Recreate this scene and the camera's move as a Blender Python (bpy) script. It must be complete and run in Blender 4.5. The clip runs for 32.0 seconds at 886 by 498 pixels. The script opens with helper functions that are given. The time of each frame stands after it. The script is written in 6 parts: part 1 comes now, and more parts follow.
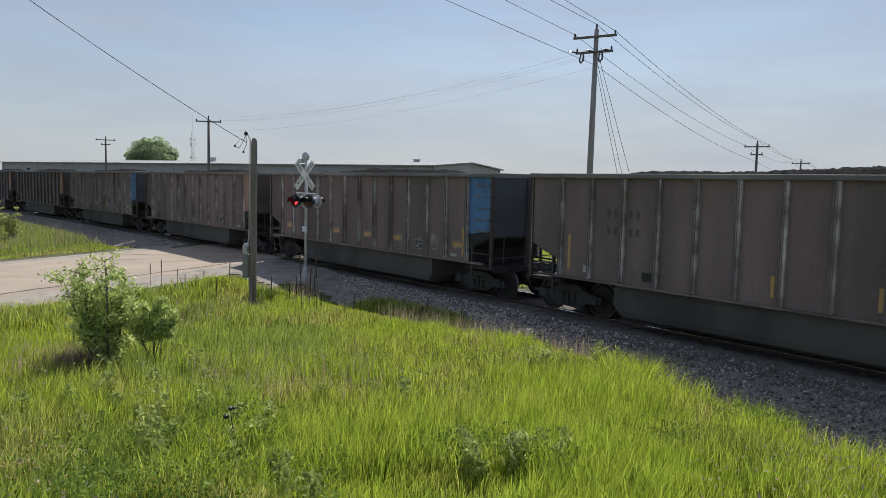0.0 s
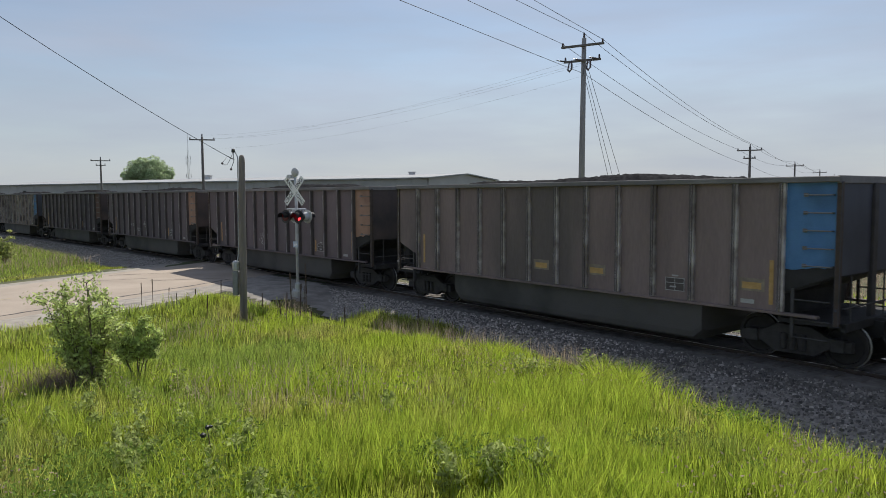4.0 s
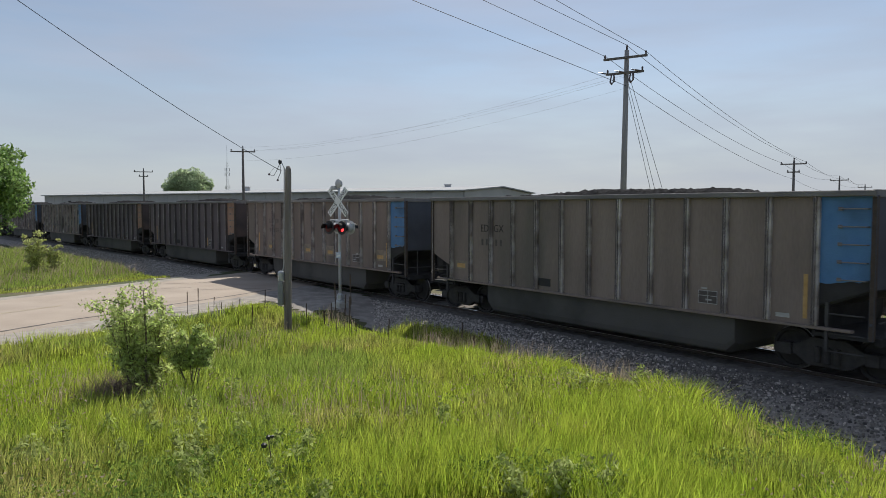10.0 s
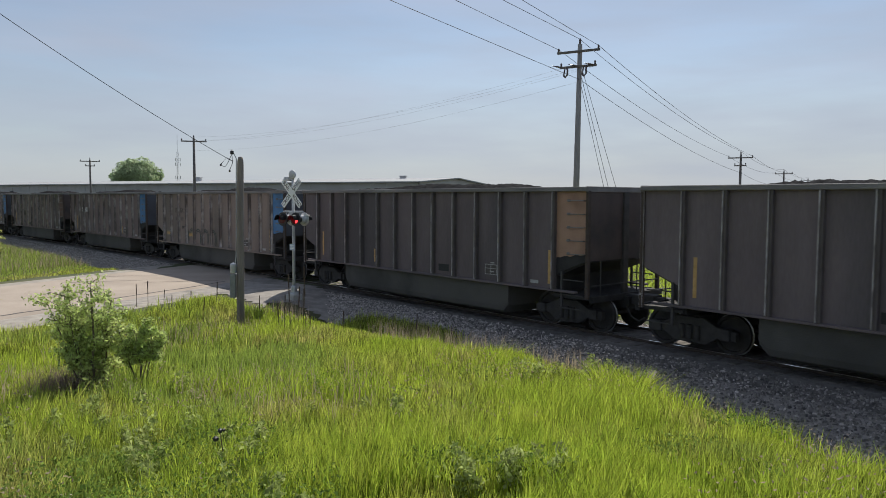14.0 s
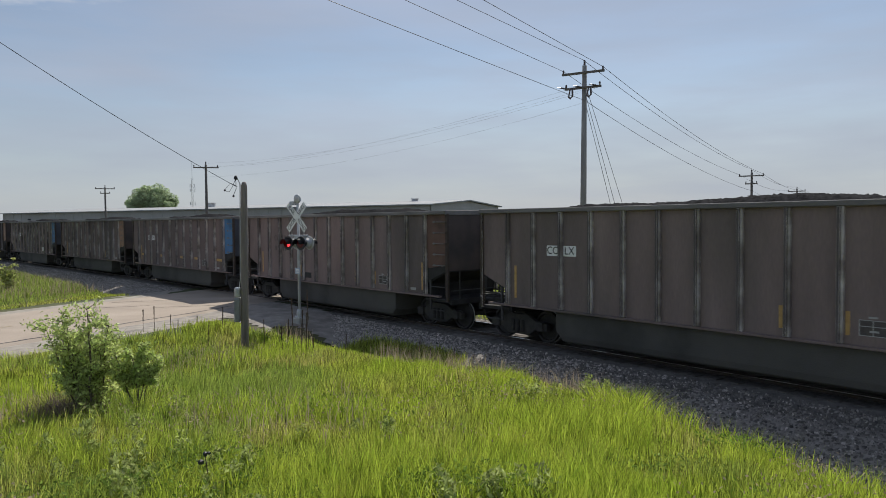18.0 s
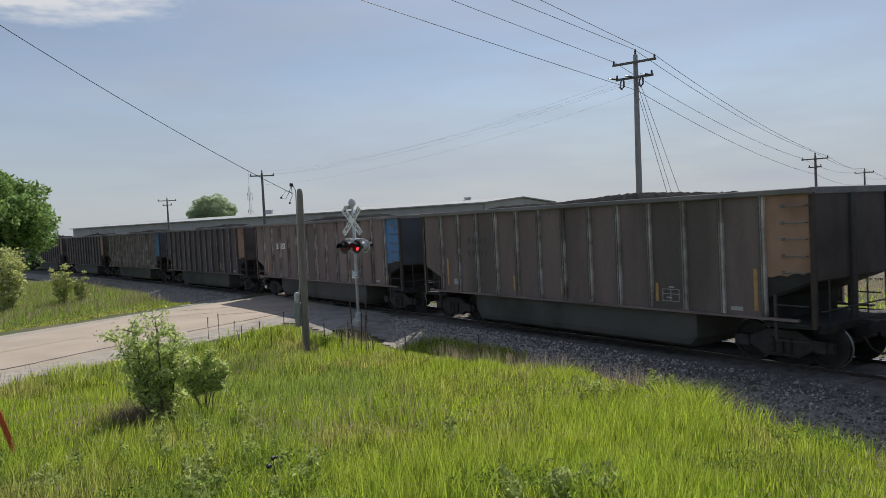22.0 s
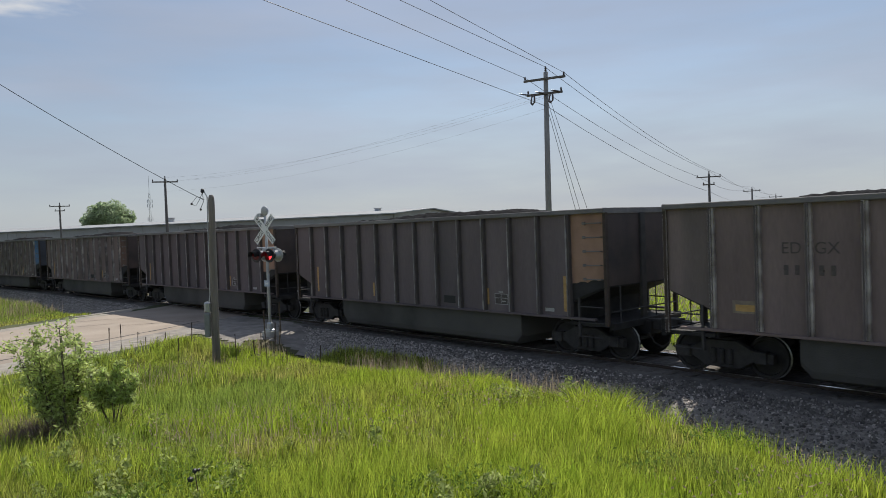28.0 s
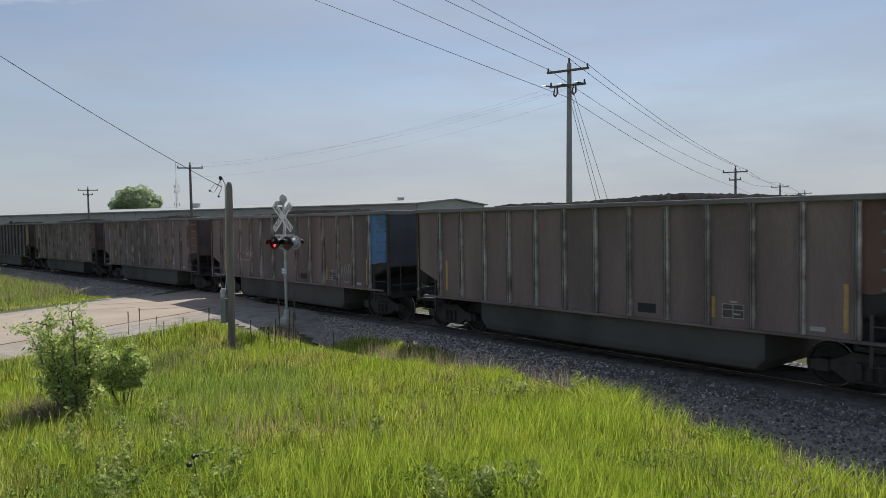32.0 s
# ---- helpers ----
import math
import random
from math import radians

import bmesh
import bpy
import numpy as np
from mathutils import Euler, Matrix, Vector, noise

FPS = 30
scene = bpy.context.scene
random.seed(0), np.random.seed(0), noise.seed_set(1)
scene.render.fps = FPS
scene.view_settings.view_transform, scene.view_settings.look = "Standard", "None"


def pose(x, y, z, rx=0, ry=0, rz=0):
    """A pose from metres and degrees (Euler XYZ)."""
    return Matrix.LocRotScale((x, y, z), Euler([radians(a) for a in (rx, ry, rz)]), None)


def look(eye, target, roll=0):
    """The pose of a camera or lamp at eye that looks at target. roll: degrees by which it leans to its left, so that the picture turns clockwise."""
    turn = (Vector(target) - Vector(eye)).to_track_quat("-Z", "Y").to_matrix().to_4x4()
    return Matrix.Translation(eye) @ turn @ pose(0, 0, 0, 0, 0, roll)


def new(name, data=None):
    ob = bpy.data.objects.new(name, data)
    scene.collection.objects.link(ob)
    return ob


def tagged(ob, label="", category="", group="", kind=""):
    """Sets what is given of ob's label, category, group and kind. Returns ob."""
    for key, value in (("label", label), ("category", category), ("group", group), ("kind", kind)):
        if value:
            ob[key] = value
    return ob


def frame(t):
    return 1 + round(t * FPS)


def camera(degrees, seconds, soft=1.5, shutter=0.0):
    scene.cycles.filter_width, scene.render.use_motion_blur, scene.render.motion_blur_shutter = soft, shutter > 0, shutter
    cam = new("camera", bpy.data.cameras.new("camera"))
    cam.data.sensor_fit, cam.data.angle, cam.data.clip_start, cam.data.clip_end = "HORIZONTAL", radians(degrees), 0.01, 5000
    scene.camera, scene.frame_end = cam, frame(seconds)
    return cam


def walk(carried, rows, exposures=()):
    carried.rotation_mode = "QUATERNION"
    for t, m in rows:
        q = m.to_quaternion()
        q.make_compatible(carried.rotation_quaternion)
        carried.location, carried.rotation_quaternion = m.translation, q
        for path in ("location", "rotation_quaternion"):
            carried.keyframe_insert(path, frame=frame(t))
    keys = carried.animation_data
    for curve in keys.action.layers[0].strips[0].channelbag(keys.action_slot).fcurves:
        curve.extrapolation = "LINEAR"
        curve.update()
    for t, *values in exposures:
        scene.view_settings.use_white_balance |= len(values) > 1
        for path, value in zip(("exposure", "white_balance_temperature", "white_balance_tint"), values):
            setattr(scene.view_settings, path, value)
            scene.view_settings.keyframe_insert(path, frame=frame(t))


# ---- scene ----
cam = camera(62.2, 32.0, 0.8, 0.08)
# seconds, eye x y z, yaw, pitch, roll
ROWS = [
    (0.0, -0.141, -0.024, 3.533, -0.00, -5.12, -1.21),
    (0.5, -0.139, -0.036, 3.543, -0.01, -5.08, -1.26),
    (1.0, -0.145, -0.030, 3.543, -0.03, -5.04, -1.42),
    (1.5, -0.137, -0.049, 3.538, -0.14, -5.01, -1.38),
    (2.0, -0.130, -0.087, 3.531, -0.15, -4.89, -1.22),
    (2.5, -0.103, -0.062, 3.555, -0.35, -4.85, -0.73),
    (3.0, -0.023, -0.025, 3.546, -0.69, -4.61, -0.37),
    (3.5, 0.072, -0.019, 3.541, -0.61, -4.34, -0.05),
    (5.5, 0.182, -0.015, 3.534, 1.93, -3.83, 0.96),
    (6.0, 0.182, -0.023, 3.533, 2.15, -3.42, 0.91),
    (6.5, 0.182, -0.035, 3.545, 2.54, -3.26, 0.93),
    (7.0, 0.162, 0.001, 3.538, 2.71, -3.20, 0.55),
    (7.5, 0.121, 0.014, 3.541, 3.01, -3.34, 0.22),
    (8.0, 0.019, 0.048, 3.549, 3.46, -3.43, -0.09),
    (8.5, -0.114, 0.089, 3.539, 3.62, -3.19, -0.20),
    (9.0, -0.181, 0.095, 3.525, 3.41, -3.06, -0.65),
    (9.5, -0.196, 0.093, 3.517, 2.94, -3.13, -0.42),
    (10.0, -0.198, 0.086, 3.515, 2.53, -3.23, -0.06),
    (10.5, -0.188, 0.086, 3.517, 2.28, -3.49, 0.24),
    (11.0, -0.179, 0.069, 3.517, 1.96, -3.70, 0.26),
    (11.5, -0.166, 0.045, 3.513, 1.35, -4.16, 0.29),
    (12.0, -0.163, 0.030, 3.520, 0.73, -4.41, 0.24),
    (12.5, -0.164, 0.028, 3.524, 0.19, -4.25, 0.03),
    (13.0, -0.166, 0.036, 3.527, -0.22, -4.08, -0.32),
    (13.5, -0.159, 0.022, 3.520, -0.54, -4.04, -0.21),
    (14.0, -0.168, 0.033, 3.524, -0.94, -3.88, -0.25),
    (14.5, -0.167, 0.016, 3.527, -1.21, -3.63, -0.41),
    (16.5, 0.132, 0.003, 3.527, -2.44, -2.24, -0.62),
    (17.0, 0.167, 0.005, 3.511, -1.91, -2.29, -0.30),
    (17.5, 0.168, -0.013, 3.517, -0.84, -2.26, 0.13),
    (18.0, 0.181, -0.023, 3.514, 0.16, -2.14, 0.52),
    (18.5, 0.173, -0.013, 3.533, 0.85, -2.14, 0.80),
    (19.0, 0.179, -0.011, 3.522, 1.78, -2.16, 1.35),
    (19.5, 0.170, 0.008, 3.507, 2.40, -2.06, 2.04),
    (20.0, 0.180, -0.012, 3.526, 3.01, -2.07, 2.50),
    (20.5, 0.188, 0.002, 3.526, 3.73, -2.16, 2.93),
    (21.0, 0.189, -0.007, 3.529, 3.92, -2.15, 2.92),
    (21.5, 0.166, -0.007, 3.528, 4.10, -2.13, 2.87),
    (22.0, 0.164, 0.001, 3.530, 4.42, -2.12, 2.85),
    (22.5, 0.159, -0.015, 3.533, 4.79, -2.19, 2.80),
    (23.0, 0.088, -0.020, 3.529, 5.01, -2.10, 2.32),
    (23.5, 0.025, -0.018, 3.539, 4.65, -1.68, 1.86),
    (24.0, -0.077, -0.016, 3.501, 1.44, -2.76, 1.17),
    (24.5, -0.111, -0.028, 3.496, 0.42, -2.77, 0.64),
    (25.0, -0.097, -0.020, 3.498, -2.56, -2.25, 0.40),
    (25.5, -0.094, -0.041, 3.504, -3.65, -1.42, 0.57),
    (27.5, -0.098, -0.002, 3.488, -3.13, -1.54, 1.86),
    (28.0, -0.085, -0.027, 3.494, -2.75, -1.56, 2.12),
    (28.5, -0.110, -0.031, 3.509, 1.17, -1.13, 2.23),
    (29.0, -0.104, -0.030, 3.508, 0.80, -1.34, 2.24),
    (29.5, -0.051, -0.025, 3.511, 0.19, -1.67, 2.02),
    (30.0, 0.047, 0.006, 3.511, -0.09, -1.97, 1.41),
    (30.5, 0.108, 0.017, 3.496, 0.17, -2.24, 1.14),
    (31.0, 0.148, -0.005, 3.502, -0.18, -2.50, 0.99),
    (31.5, 0.153, -0.003, 3.505, -0.73, -2.42, 0.93),
    (32.0, 0.161, -0.003, 3.511, -0.90, -2.26, 1.04),
]
walk(cam, [(t, pose(x, y, z, 90 + pitch, 0, yaw) @ pose(0, 0, 0, 0, 0, -roll)) for t, x, y, z, yaw, pitch, roll in ROWS],
     [(0.0, -0.05), (14.0, -0.05), (17.0, -0.16), (32.0, -0.16)])

# the railway: start of the arc, heading (degrees), curvature, and the way the train has gone at t seconds
TX, TY, TH, TK, TK2 = -9.553, 37.428, -49.412, -0.001323, -0.00000751
S0 = 18.826
PITCH = 16.18
RUN = [0.00028575, 10.64887845, 0.00489944, -0.00021162, 1.355e-05, -5.2e-07]


def run(t):
    return sum(c * t ** i for i, c in enumerate(RUN))


def rail_line(s, off=0.0, z=0.0):
    """Place and heading (degrees) at s metres along the arc, off metres to the right of travel."""
    th, n = radians(TH), 40
    u = (np.arange(n) + 0.5) / n * s
    a = th + TK * u + TK2 * u * u / 2
    e = th + TK * s + TK2 * s * s / 2
    x = TX + np.cos(a).sum() * s / n + math.sin(e) * off
    y = TY + np.sin(a).sum() * s / n - math.cos(e) * off
    return float(x), float(y), z, math.degrees(e)


def off_track(x, y):
    """Distance to the right of the track's centre line (towards the grass bank), good near the arc."""
    th = radians(TH)
    dx, dy = x - TX, y - TY
    along = dx * math.cos(th) + dy * math.sin(th)
    return dx * math.sin(th) - dy * math.cos(th) + TK * along * along / 2 + TK2 * along ** 3 / 6, along


# ---- light ----
SUN_AZ, SUN_EL = 12.0, 47.0          # degrees to the right of straight ahead, and up
world = bpy.data.worlds.new("sky")
scene.world = world
world.use_nodes = True
wn, wl = world.node_tree.nodes, world.node_tree.links
wn.clear()
w_out = wn.new("ShaderNodeOutputWorld")
w_bg = wn.new("ShaderNodeBackground")
w_bg.inputs["Strength"].default_value = 0.092
w_sky = wn.new("ShaderNodeTexSky")
w_sky.sky_type, w_sky.sun_disc = "NISHITA", False
w_sky.sun_elevation, w_sky.sun_rotation = radians(SUN_EL), radians(SUN_AZ)
w_sky.air_density, w_sky.dust_density, w_sky.ozone_density = 1.0, 0.6, 2.0
# thin high cloud: soft streaks that whiten the blue
w_co = wn.new("ShaderNodeTexCoord")
w_map = wn.new("ShaderNodeMapping")
w_map.inputs["Scale"].default_value = (1.0, 1.0, 6.5)
w_noise = wn.new("ShaderNodeTexNoise")
w_noise.inputs["Scale"].default_value, w_noise.inputs["Detail"].default_value = 1.6, 6.0
w_noise.inputs["Roughness"].default_value = 0.55
w_ramp = wn.new("ShaderNodeValToRGB")
w_ramp.color_ramp.elements[0].position, w_ramp.color_ramp.elements[1].position = 0.38, 0.75
w_mul = wn.new("ShaderNodeMath")
w_mul.operation = "MULTIPLY"
w_mul.inputs[1].default_value = 0.75
w_mix = wn.new("ShaderNodeMix")
w_mix.data_type = "RGBA"
w_mix.inputs["B"].default_value = (5.5, 6.0, 7.3, 1)
wl.new(w_co.outputs["Generated"], w_map.inputs["Vector"])
wl.new(w_map.outputs["Vector"], w_noise.inputs["Vector"])
wl.new(w_noise.outputs["Fac"], w_ramp.inputs["Fac"])
wl.new(w_ramp.outputs["Color"], w_mul.inputs[0])
wl.new(w_mul.outputs[0], w_mix.inputs["Factor"])
wl.new(w_sky.outputs["Color"], w_mix.inputs["A"])
# pale haze that thickens towards the horizon
w_sep = wn.new("ShaderNodeSeparateXYZ")
w_haze = wn.new("ShaderNodeMapRange")
w_haze.interpolation_type = "SMOOTHSTEP"
w_haze.inputs["From Min"].default_value, w_haze.inputs["From Max"].default_value = 0.0, 0.17
w_haze.inputs["To Min"].default_value, w_haze.inputs["To Max"].default_value = 0.72, 0.0
w_air = wn.new("ShaderNodeMix")
w_air.data_type = "RGBA"
w_air.inputs["B"].default_value = (5.35, 5.95, 6.7, 1)
wl.new(w_co.outputs["Generated"], w_sep.inputs["Vector"])
wl.new(w_sep.outputs["Z"], w_haze.inputs["Value"])
wl.new(w_haze.outputs["Result"], w_air.inputs["Factor"])
wl.new(w_mix.outputs["Result"], w_air.inputs["A"])
# one white cloud bank, up to the left of the warehouse
w_dot = wn.new("ShaderNodeVectorMath")
w_dot.operation = "DISTANCE"
w_squash = wn.new("ShaderNodeMapping")
w_squash.inputs["Scale"].default_value = (1.0, 1.0, 4.0)
w_dot.inputs[1].default_value = (-0.50, 0.79, 1.16)
w_puff = wn.new("ShaderNodeTexNoise")
w_puff.inputs["Scale"].default_value, w_puff.inputs["Detail"].default_value = 22.0, 8.0
w_near = wn.new("ShaderNodeMapRange")
w_near.inputs["From Min"].default_value, w_near.inputs["From Max"].default_value = 0.24, 0.04
w_both = wn.new("ShaderNodeMath")
w_both.operation = "MULTIPLY"
w_cut = wn.new("ShaderNodeValToRGB")
w_cut.color_ramp.elements[0].position, w_cut.color_ramp.elements[1].position = 0.16, 0.40
w_cloud = wn.new("ShaderNodeMix")
w_cloud.data_type = "RGBA"
w_cloud.inputs["B"].default_value = (8.0, 8.2, 8.6, 1)
wl.new(w_co.outputs["Generated"], w_squash.inputs["Vector"])
wl.new(w_squash.outputs["Vector"], w_dot.inputs[0])
wl.new(w_squash.outputs["Vector"], w_puff.inputs["Vector"])
wl.new(w_dot.outputs["Value"], w_near.inputs["Value"])
wl.new(w_near.outputs["Result"], w_both.inputs[0])
wl.new(w_puff.outputs["Fac"], w_both.inputs[1])
wl.new(w_both.outputs[0], w_cut.inputs["Fac"])
wl.new(w_cut.outputs["Color"], w_cloud.inputs["Factor"])
# faint streaks of high cloud
w_long = wn.new("ShaderNodeMapping")
w_long.inputs["Rotation"].default_value, w_long.inputs["Scale"].default_value = (0.0, radians(24), 0.0), (1.6, 1.6, 9.0)
w_cirrus = wn.new("ShaderNodeTexNoise")
w_cirrus.inputs["Scale"].default_value, w_cirrus.inputs["Detail"].default_value = 2.2, 5.0
w_faint = wn.new("ShaderNodeMapRange")
w_faint.inputs["From Min"].default_value, w_faint.inputs["From Max"].default_value = 0.36, 0.72
w_faint.inputs["To Min"].default_value, w_faint.inputs["To Max"].default_value = 0.0, 0.5
w_veil = wn.new("ShaderNodeMix")
w_veil.data_type = "RGBA"
w_veil.inputs["B"].default_value = (4.5, 5.0, 6.1, 1)
wl.new(w_co.outputs["Generated"], w_long.inputs["Vector"])
wl.new(w_long.outputs["Vector"], w_cirrus.inputs["Vector"])
wl.new(w_cirrus.outputs["Fac"], w_faint.inputs["Value"])
wl.new(w_faint.outputs["Result"], w_veil.inputs["Factor"])
wl.new(w_air.outputs["Result"], w_veil.inputs["A"])
wl.new(w_veil.outputs["Result"], w_cloud.inputs["A"])
wl.new(w_cloud.outputs["Result"], w_bg.inputs["Color"])
wl.new(w_bg.outputs["Background"], w_out.inputs["Surface"])

sun = new("sun", bpy.data.lights.new("sun", "SUN"))
sun.data.energy, sun.data.angle, sun.data.color = 4.6, radians(0.6), (1.0, 0.95, 0.86)
sun_way = Vector((math.sin(radians(SUN_AZ)) * math.cos(radians(SUN_EL)), math.cos(radians(SUN_AZ)) * math.cos(radians(SUN_EL)), math.sin(radians(SUN_EL))))
sun.matrix_world = look(sun_way * 200, (0, 0, 0))


# ---- materials ----
def material(name, a, b=None, scale=4.0, rough=0.8, bump=0.2, fine=40.0, metal=0.0, stretch=(1, 1, 1), mottle=None, glow=0.0, vary=0.0, thin=0.0, spec=0.5, ramp_at=(0.32, 0.68)):
    """Two colours mixed by a noise of that scale (and a third, mottle, in patches), with a fine bump.
    vary: brightness change from piece to piece; thin: share of light let through (leaves)."""
    m = bpy.data.materials.new(name)
    m.use_nodes = True
    nodes, links = m.node_tree.nodes, m.node_tree.links
    p = nodes["Principled BSDF"]
    p.inputs["Roughness"].default_value, p.inputs["Metallic"].default_value = rough, metal
    p.inputs["Specular IOR Level"].default_value = spec
    co = nodes.new("ShaderNodeTexCoord")
    mp = nodes.new("ShaderNodeMapping")
    mp.inputs["Scale"].default_value = stretch
    links.new(co.outputs["Object"], mp.inputs["Vector"])
    if vary:            # no two pieces carry the same grain
        which = nodes.new("ShaderNodeObjectInfo")
        far = nodes.new("ShaderNodeMath")
        far.operation = "MULTIPLY"
        far.inputs[1].default_value = 60.0
        links.new(which.outputs["Random"], far.inputs[0])
        links.new(far.outputs[0], mp.inputs["Location"])
    n1 = nodes.new("ShaderNodeTexNoise")
    n1.inputs["Scale"].default_value, n1.inputs["Detail"].default_value = scale, 6
    links.new(mp.outputs["Vector"], n1.inputs["Vector"])
    n2 = nodes.new("ShaderNodeTexNoise")
    n2.inputs["Scale"].default_value, n2.inputs["Detail"].default_value = fine, 4
    links.new(mp.outputs["Vector"], n2.inputs["Vector"])
    ramp = nodes.new("ShaderNodeValToRGB")
    ramp.color_ramp.elements[0].position, ramp.color_ramp.elements[1].position = ramp_at
    ramp.color_ramp.elements[0].color = (*a, 1)
    ramp.color_ramp.elements[1].color = (*(b or a), 1)
    links.new(n1.outputs["Fac"], ramp.inputs["Fac"])
    colour = ramp.outputs["Color"]
    if mottle:
        n3 = nodes.new("ShaderNodeTexNoise")
        n3.inputs["Scale"].default_value, n3.inputs["Detail"].default_value = scale * 0.31, 8
        links.new(mp.outputs["Vector"], n3.inputs["Vector"])
        r3 = nodes.new("ShaderNodeValToRGB")
        r3.color_ramp.elements[0].position, r3.color_ramp.elements[1].position = 0.5, 0.66
        links.new(n3.outputs["Fac"], r3.inputs["Fac"])
        mx = nodes.new("ShaderNodeMix")
        mx.data_type = "RGBA"
        mx.inputs["B"].default_value = (*mottle, 1)
        links.new(r3.outputs["Color"], mx.inputs["Factor"])
        links.new(colour, mx.inputs["A"])
        colour = mx.outputs["Result"]
    hsv = nodes.new("ShaderNodeHueSaturation")
    links.new(colour, hsv.inputs["Color"])
    grain = nodes.new("ShaderNodeMapRange")
    grain.inputs["To Min"].default_value, grain.inputs["To Max"].default_value = 0.82, 1.18
    links.new(n2.outputs["Fac"], grain.inputs["Value"])
    value = grain.outputs["Result"]
    if vary:
        geo = nodes.new("ShaderNodeNewGeometry")
        info = nodes.new("ShaderNodeObjectInfo")
        add = nodes.new("ShaderNodeMath")
        links.new(geo.outputs["Random Per Island"], add.inputs[0])
        links.new(info.outputs["Random"], add.inputs[1])
        fr = nodes.new("ShaderNodeMath")
        fr.operation = "FRACT"
        links.new(add.outputs[0], fr.inputs[0])
        rng = nodes.new("ShaderNodeMapRange")
        rng.inputs["To Min"].default_value, rng.inputs["To Max"].default_value = 1 - vary, 1 + vary
        links.new(fr.outputs[0], rng.inputs["Value"])
        mul = nodes.new("ShaderNodeMath")
        mul.operation = "MULTIPLY"
        links.new(value, mul.inputs[0])
        links.new(rng.outputs["Result"], mul.inputs[1])
        value = mul.outputs[0]
    links.new(value, hsv.inputs["Value"])
    links.new(hsv.outputs["Color"], p.inputs["Base Color"])
    if bump:
        bp = nodes.new("ShaderNodeBump")
        bp.inputs["Strength"].default_value, bp.inputs["Distance"].default_value = bump, 0.02
        links.new(n2.outputs["Fac"], bp.inputs["Height"])
        links.new(bp.outputs["Normal"], p.inputs["Normal"])
    if glow:
        p.inputs["Emission Color"].default_value, p.inputs["Emission Strength"].default_value = (*a, 1), glow
    if thin:
        tr = nodes.new("ShaderNodeBsdfTranslucent")
        links.new(hsv.outputs["Color"], tr.inputs["Color"])
        ms = nodes.new("ShaderNodeMixShader")
        ms.inputs["Fac"].default_value = thin
        links.new(p.outputs["BSDF"], ms.inputs[1])
        links.new(tr.outputs["BSDF"], ms.inputs[2])
        links.new(ms.outputs["Shader"], nodes["Material Output"].inputs["Surface"])
    return m


M = {}
M["soil"] = material("grassy_soil", (0.05, 0.065, 0.018), (0.085, 0.095, 0.03), 0.7, 0.95, 0.6, 25, mottle=(0.13, 0.11, 0.05))
M["grass"] = material("grass_blades", (0.27, 0.35, 0.05), (0.44, 0.475, 0.09), 1.4, 0.5, 0, 3.0, mottle=(0.44, 0.42, 0.14), vary=0.8, thin=0.58, spec=0.45)
M["broadgrass"] = material("broad_grass_blades", (0.30, 0.41, 0.045), (0.47, 0.54, 0.08), 2.2, 0.42, 0, 4.0, vary=0.5, thin=0.55, spec=0.4)
M["forb"] = material("dark_herb_leaves", (0.13, 0.22, 0.04), (0.26, 0.36, 0.075), 1.6, 0.5, 0, 5.0, vary=0.5, thin=0.45, spec=0.12)
M["drygrass"] = material("dry_grass_heads", (0.43, 0.335, 0.24), (0.53, 0.43, 0.325), 2.0, 0.8, 0, 5.0, vary=0.3, thin=0.35)
M["leaf"] = material("shrub_leaves", (0.40, 0.50, 0.16), (0.64, 0.70, 0.30), 3.0, 0.4, 0, 8.0, vary=0.5, thin=0.55, spec=0.3)
M["treeleaf"] = material("tree_leaves", (0.18, 0.30, 0.08), (0.34, 0.47, 0.16), 0.8, 0.5, 0, 4.0, vary=0.5, thin=0.42, spec=0.25)
# paler than treeleaf: distance haze is put into the leaf colour
M["fartree"] = material("hazy_tree_leaves", (0.36, 0.45, 0.27), (0.52, 0.61, 0.40), 0.5, 0.6, 0, 4.0, vary=0.4, thin=0.55, spec=0.1)
M["paleleaf"] = material("pale_bush_leaves", (0.50, 0.54, 0.19), (0.64, 0.66, 0.31), 2.0, 0.6, 0, 5.0, vary=0.35, thin=0.45, spec=0.2)
M["bark"] = material("bark", (0.09, 0.07, 0.05), (0.15, 0.12, 0.09), 6.0, 0.9, 0.8, 30, stretch=(1, 1, 0.2))
M["deadstalk"] = material("dead_weed_stalk", (0.08, 0.055, 0.04), (0.13, 0.09, 0.065), 8.0, 0.9, 0.3)
M["polewood"] = material("weathered_pole_wood", (0.20, 0.17, 0.148), (0.34, 0.298, 0.26), 5.0, 0.9, 0.7, 40, stretch=(1, 1, 0.08), mottle=(0.10, 0.09, 0.085))
M["utilwood"] = material("utility_pole_wood", (0.13, 0.12, 0.11), (0.2, 0.185, 0.17), 4.0, 0.9, 0.5, 30, stretch=(1, 1, 0.1))
M["paleutil"] = material("pale_pole_wood", (0.26, 0.25, 0.24), (0.36, 0.35, 0.335), 4.0, 0.9, 0.5, 30, stretch=(1, 1, 0.1))
M["brush"] = material("dead_brown_brush", (0.16, 0.115, 0.10), (0.28, 0.21, 0.185), 4.0, 0.9, 0, 6.0, vary=0.4, thin=0.25)
M["bluegrass"] = material("blue_green_grass_blades", (0.25, 0.345, 0.065), (0.37, 0.45, 0.095), 2.0, 0.5, 0, 3.0, vary=0.6, thin=0.5, spec=0.35)
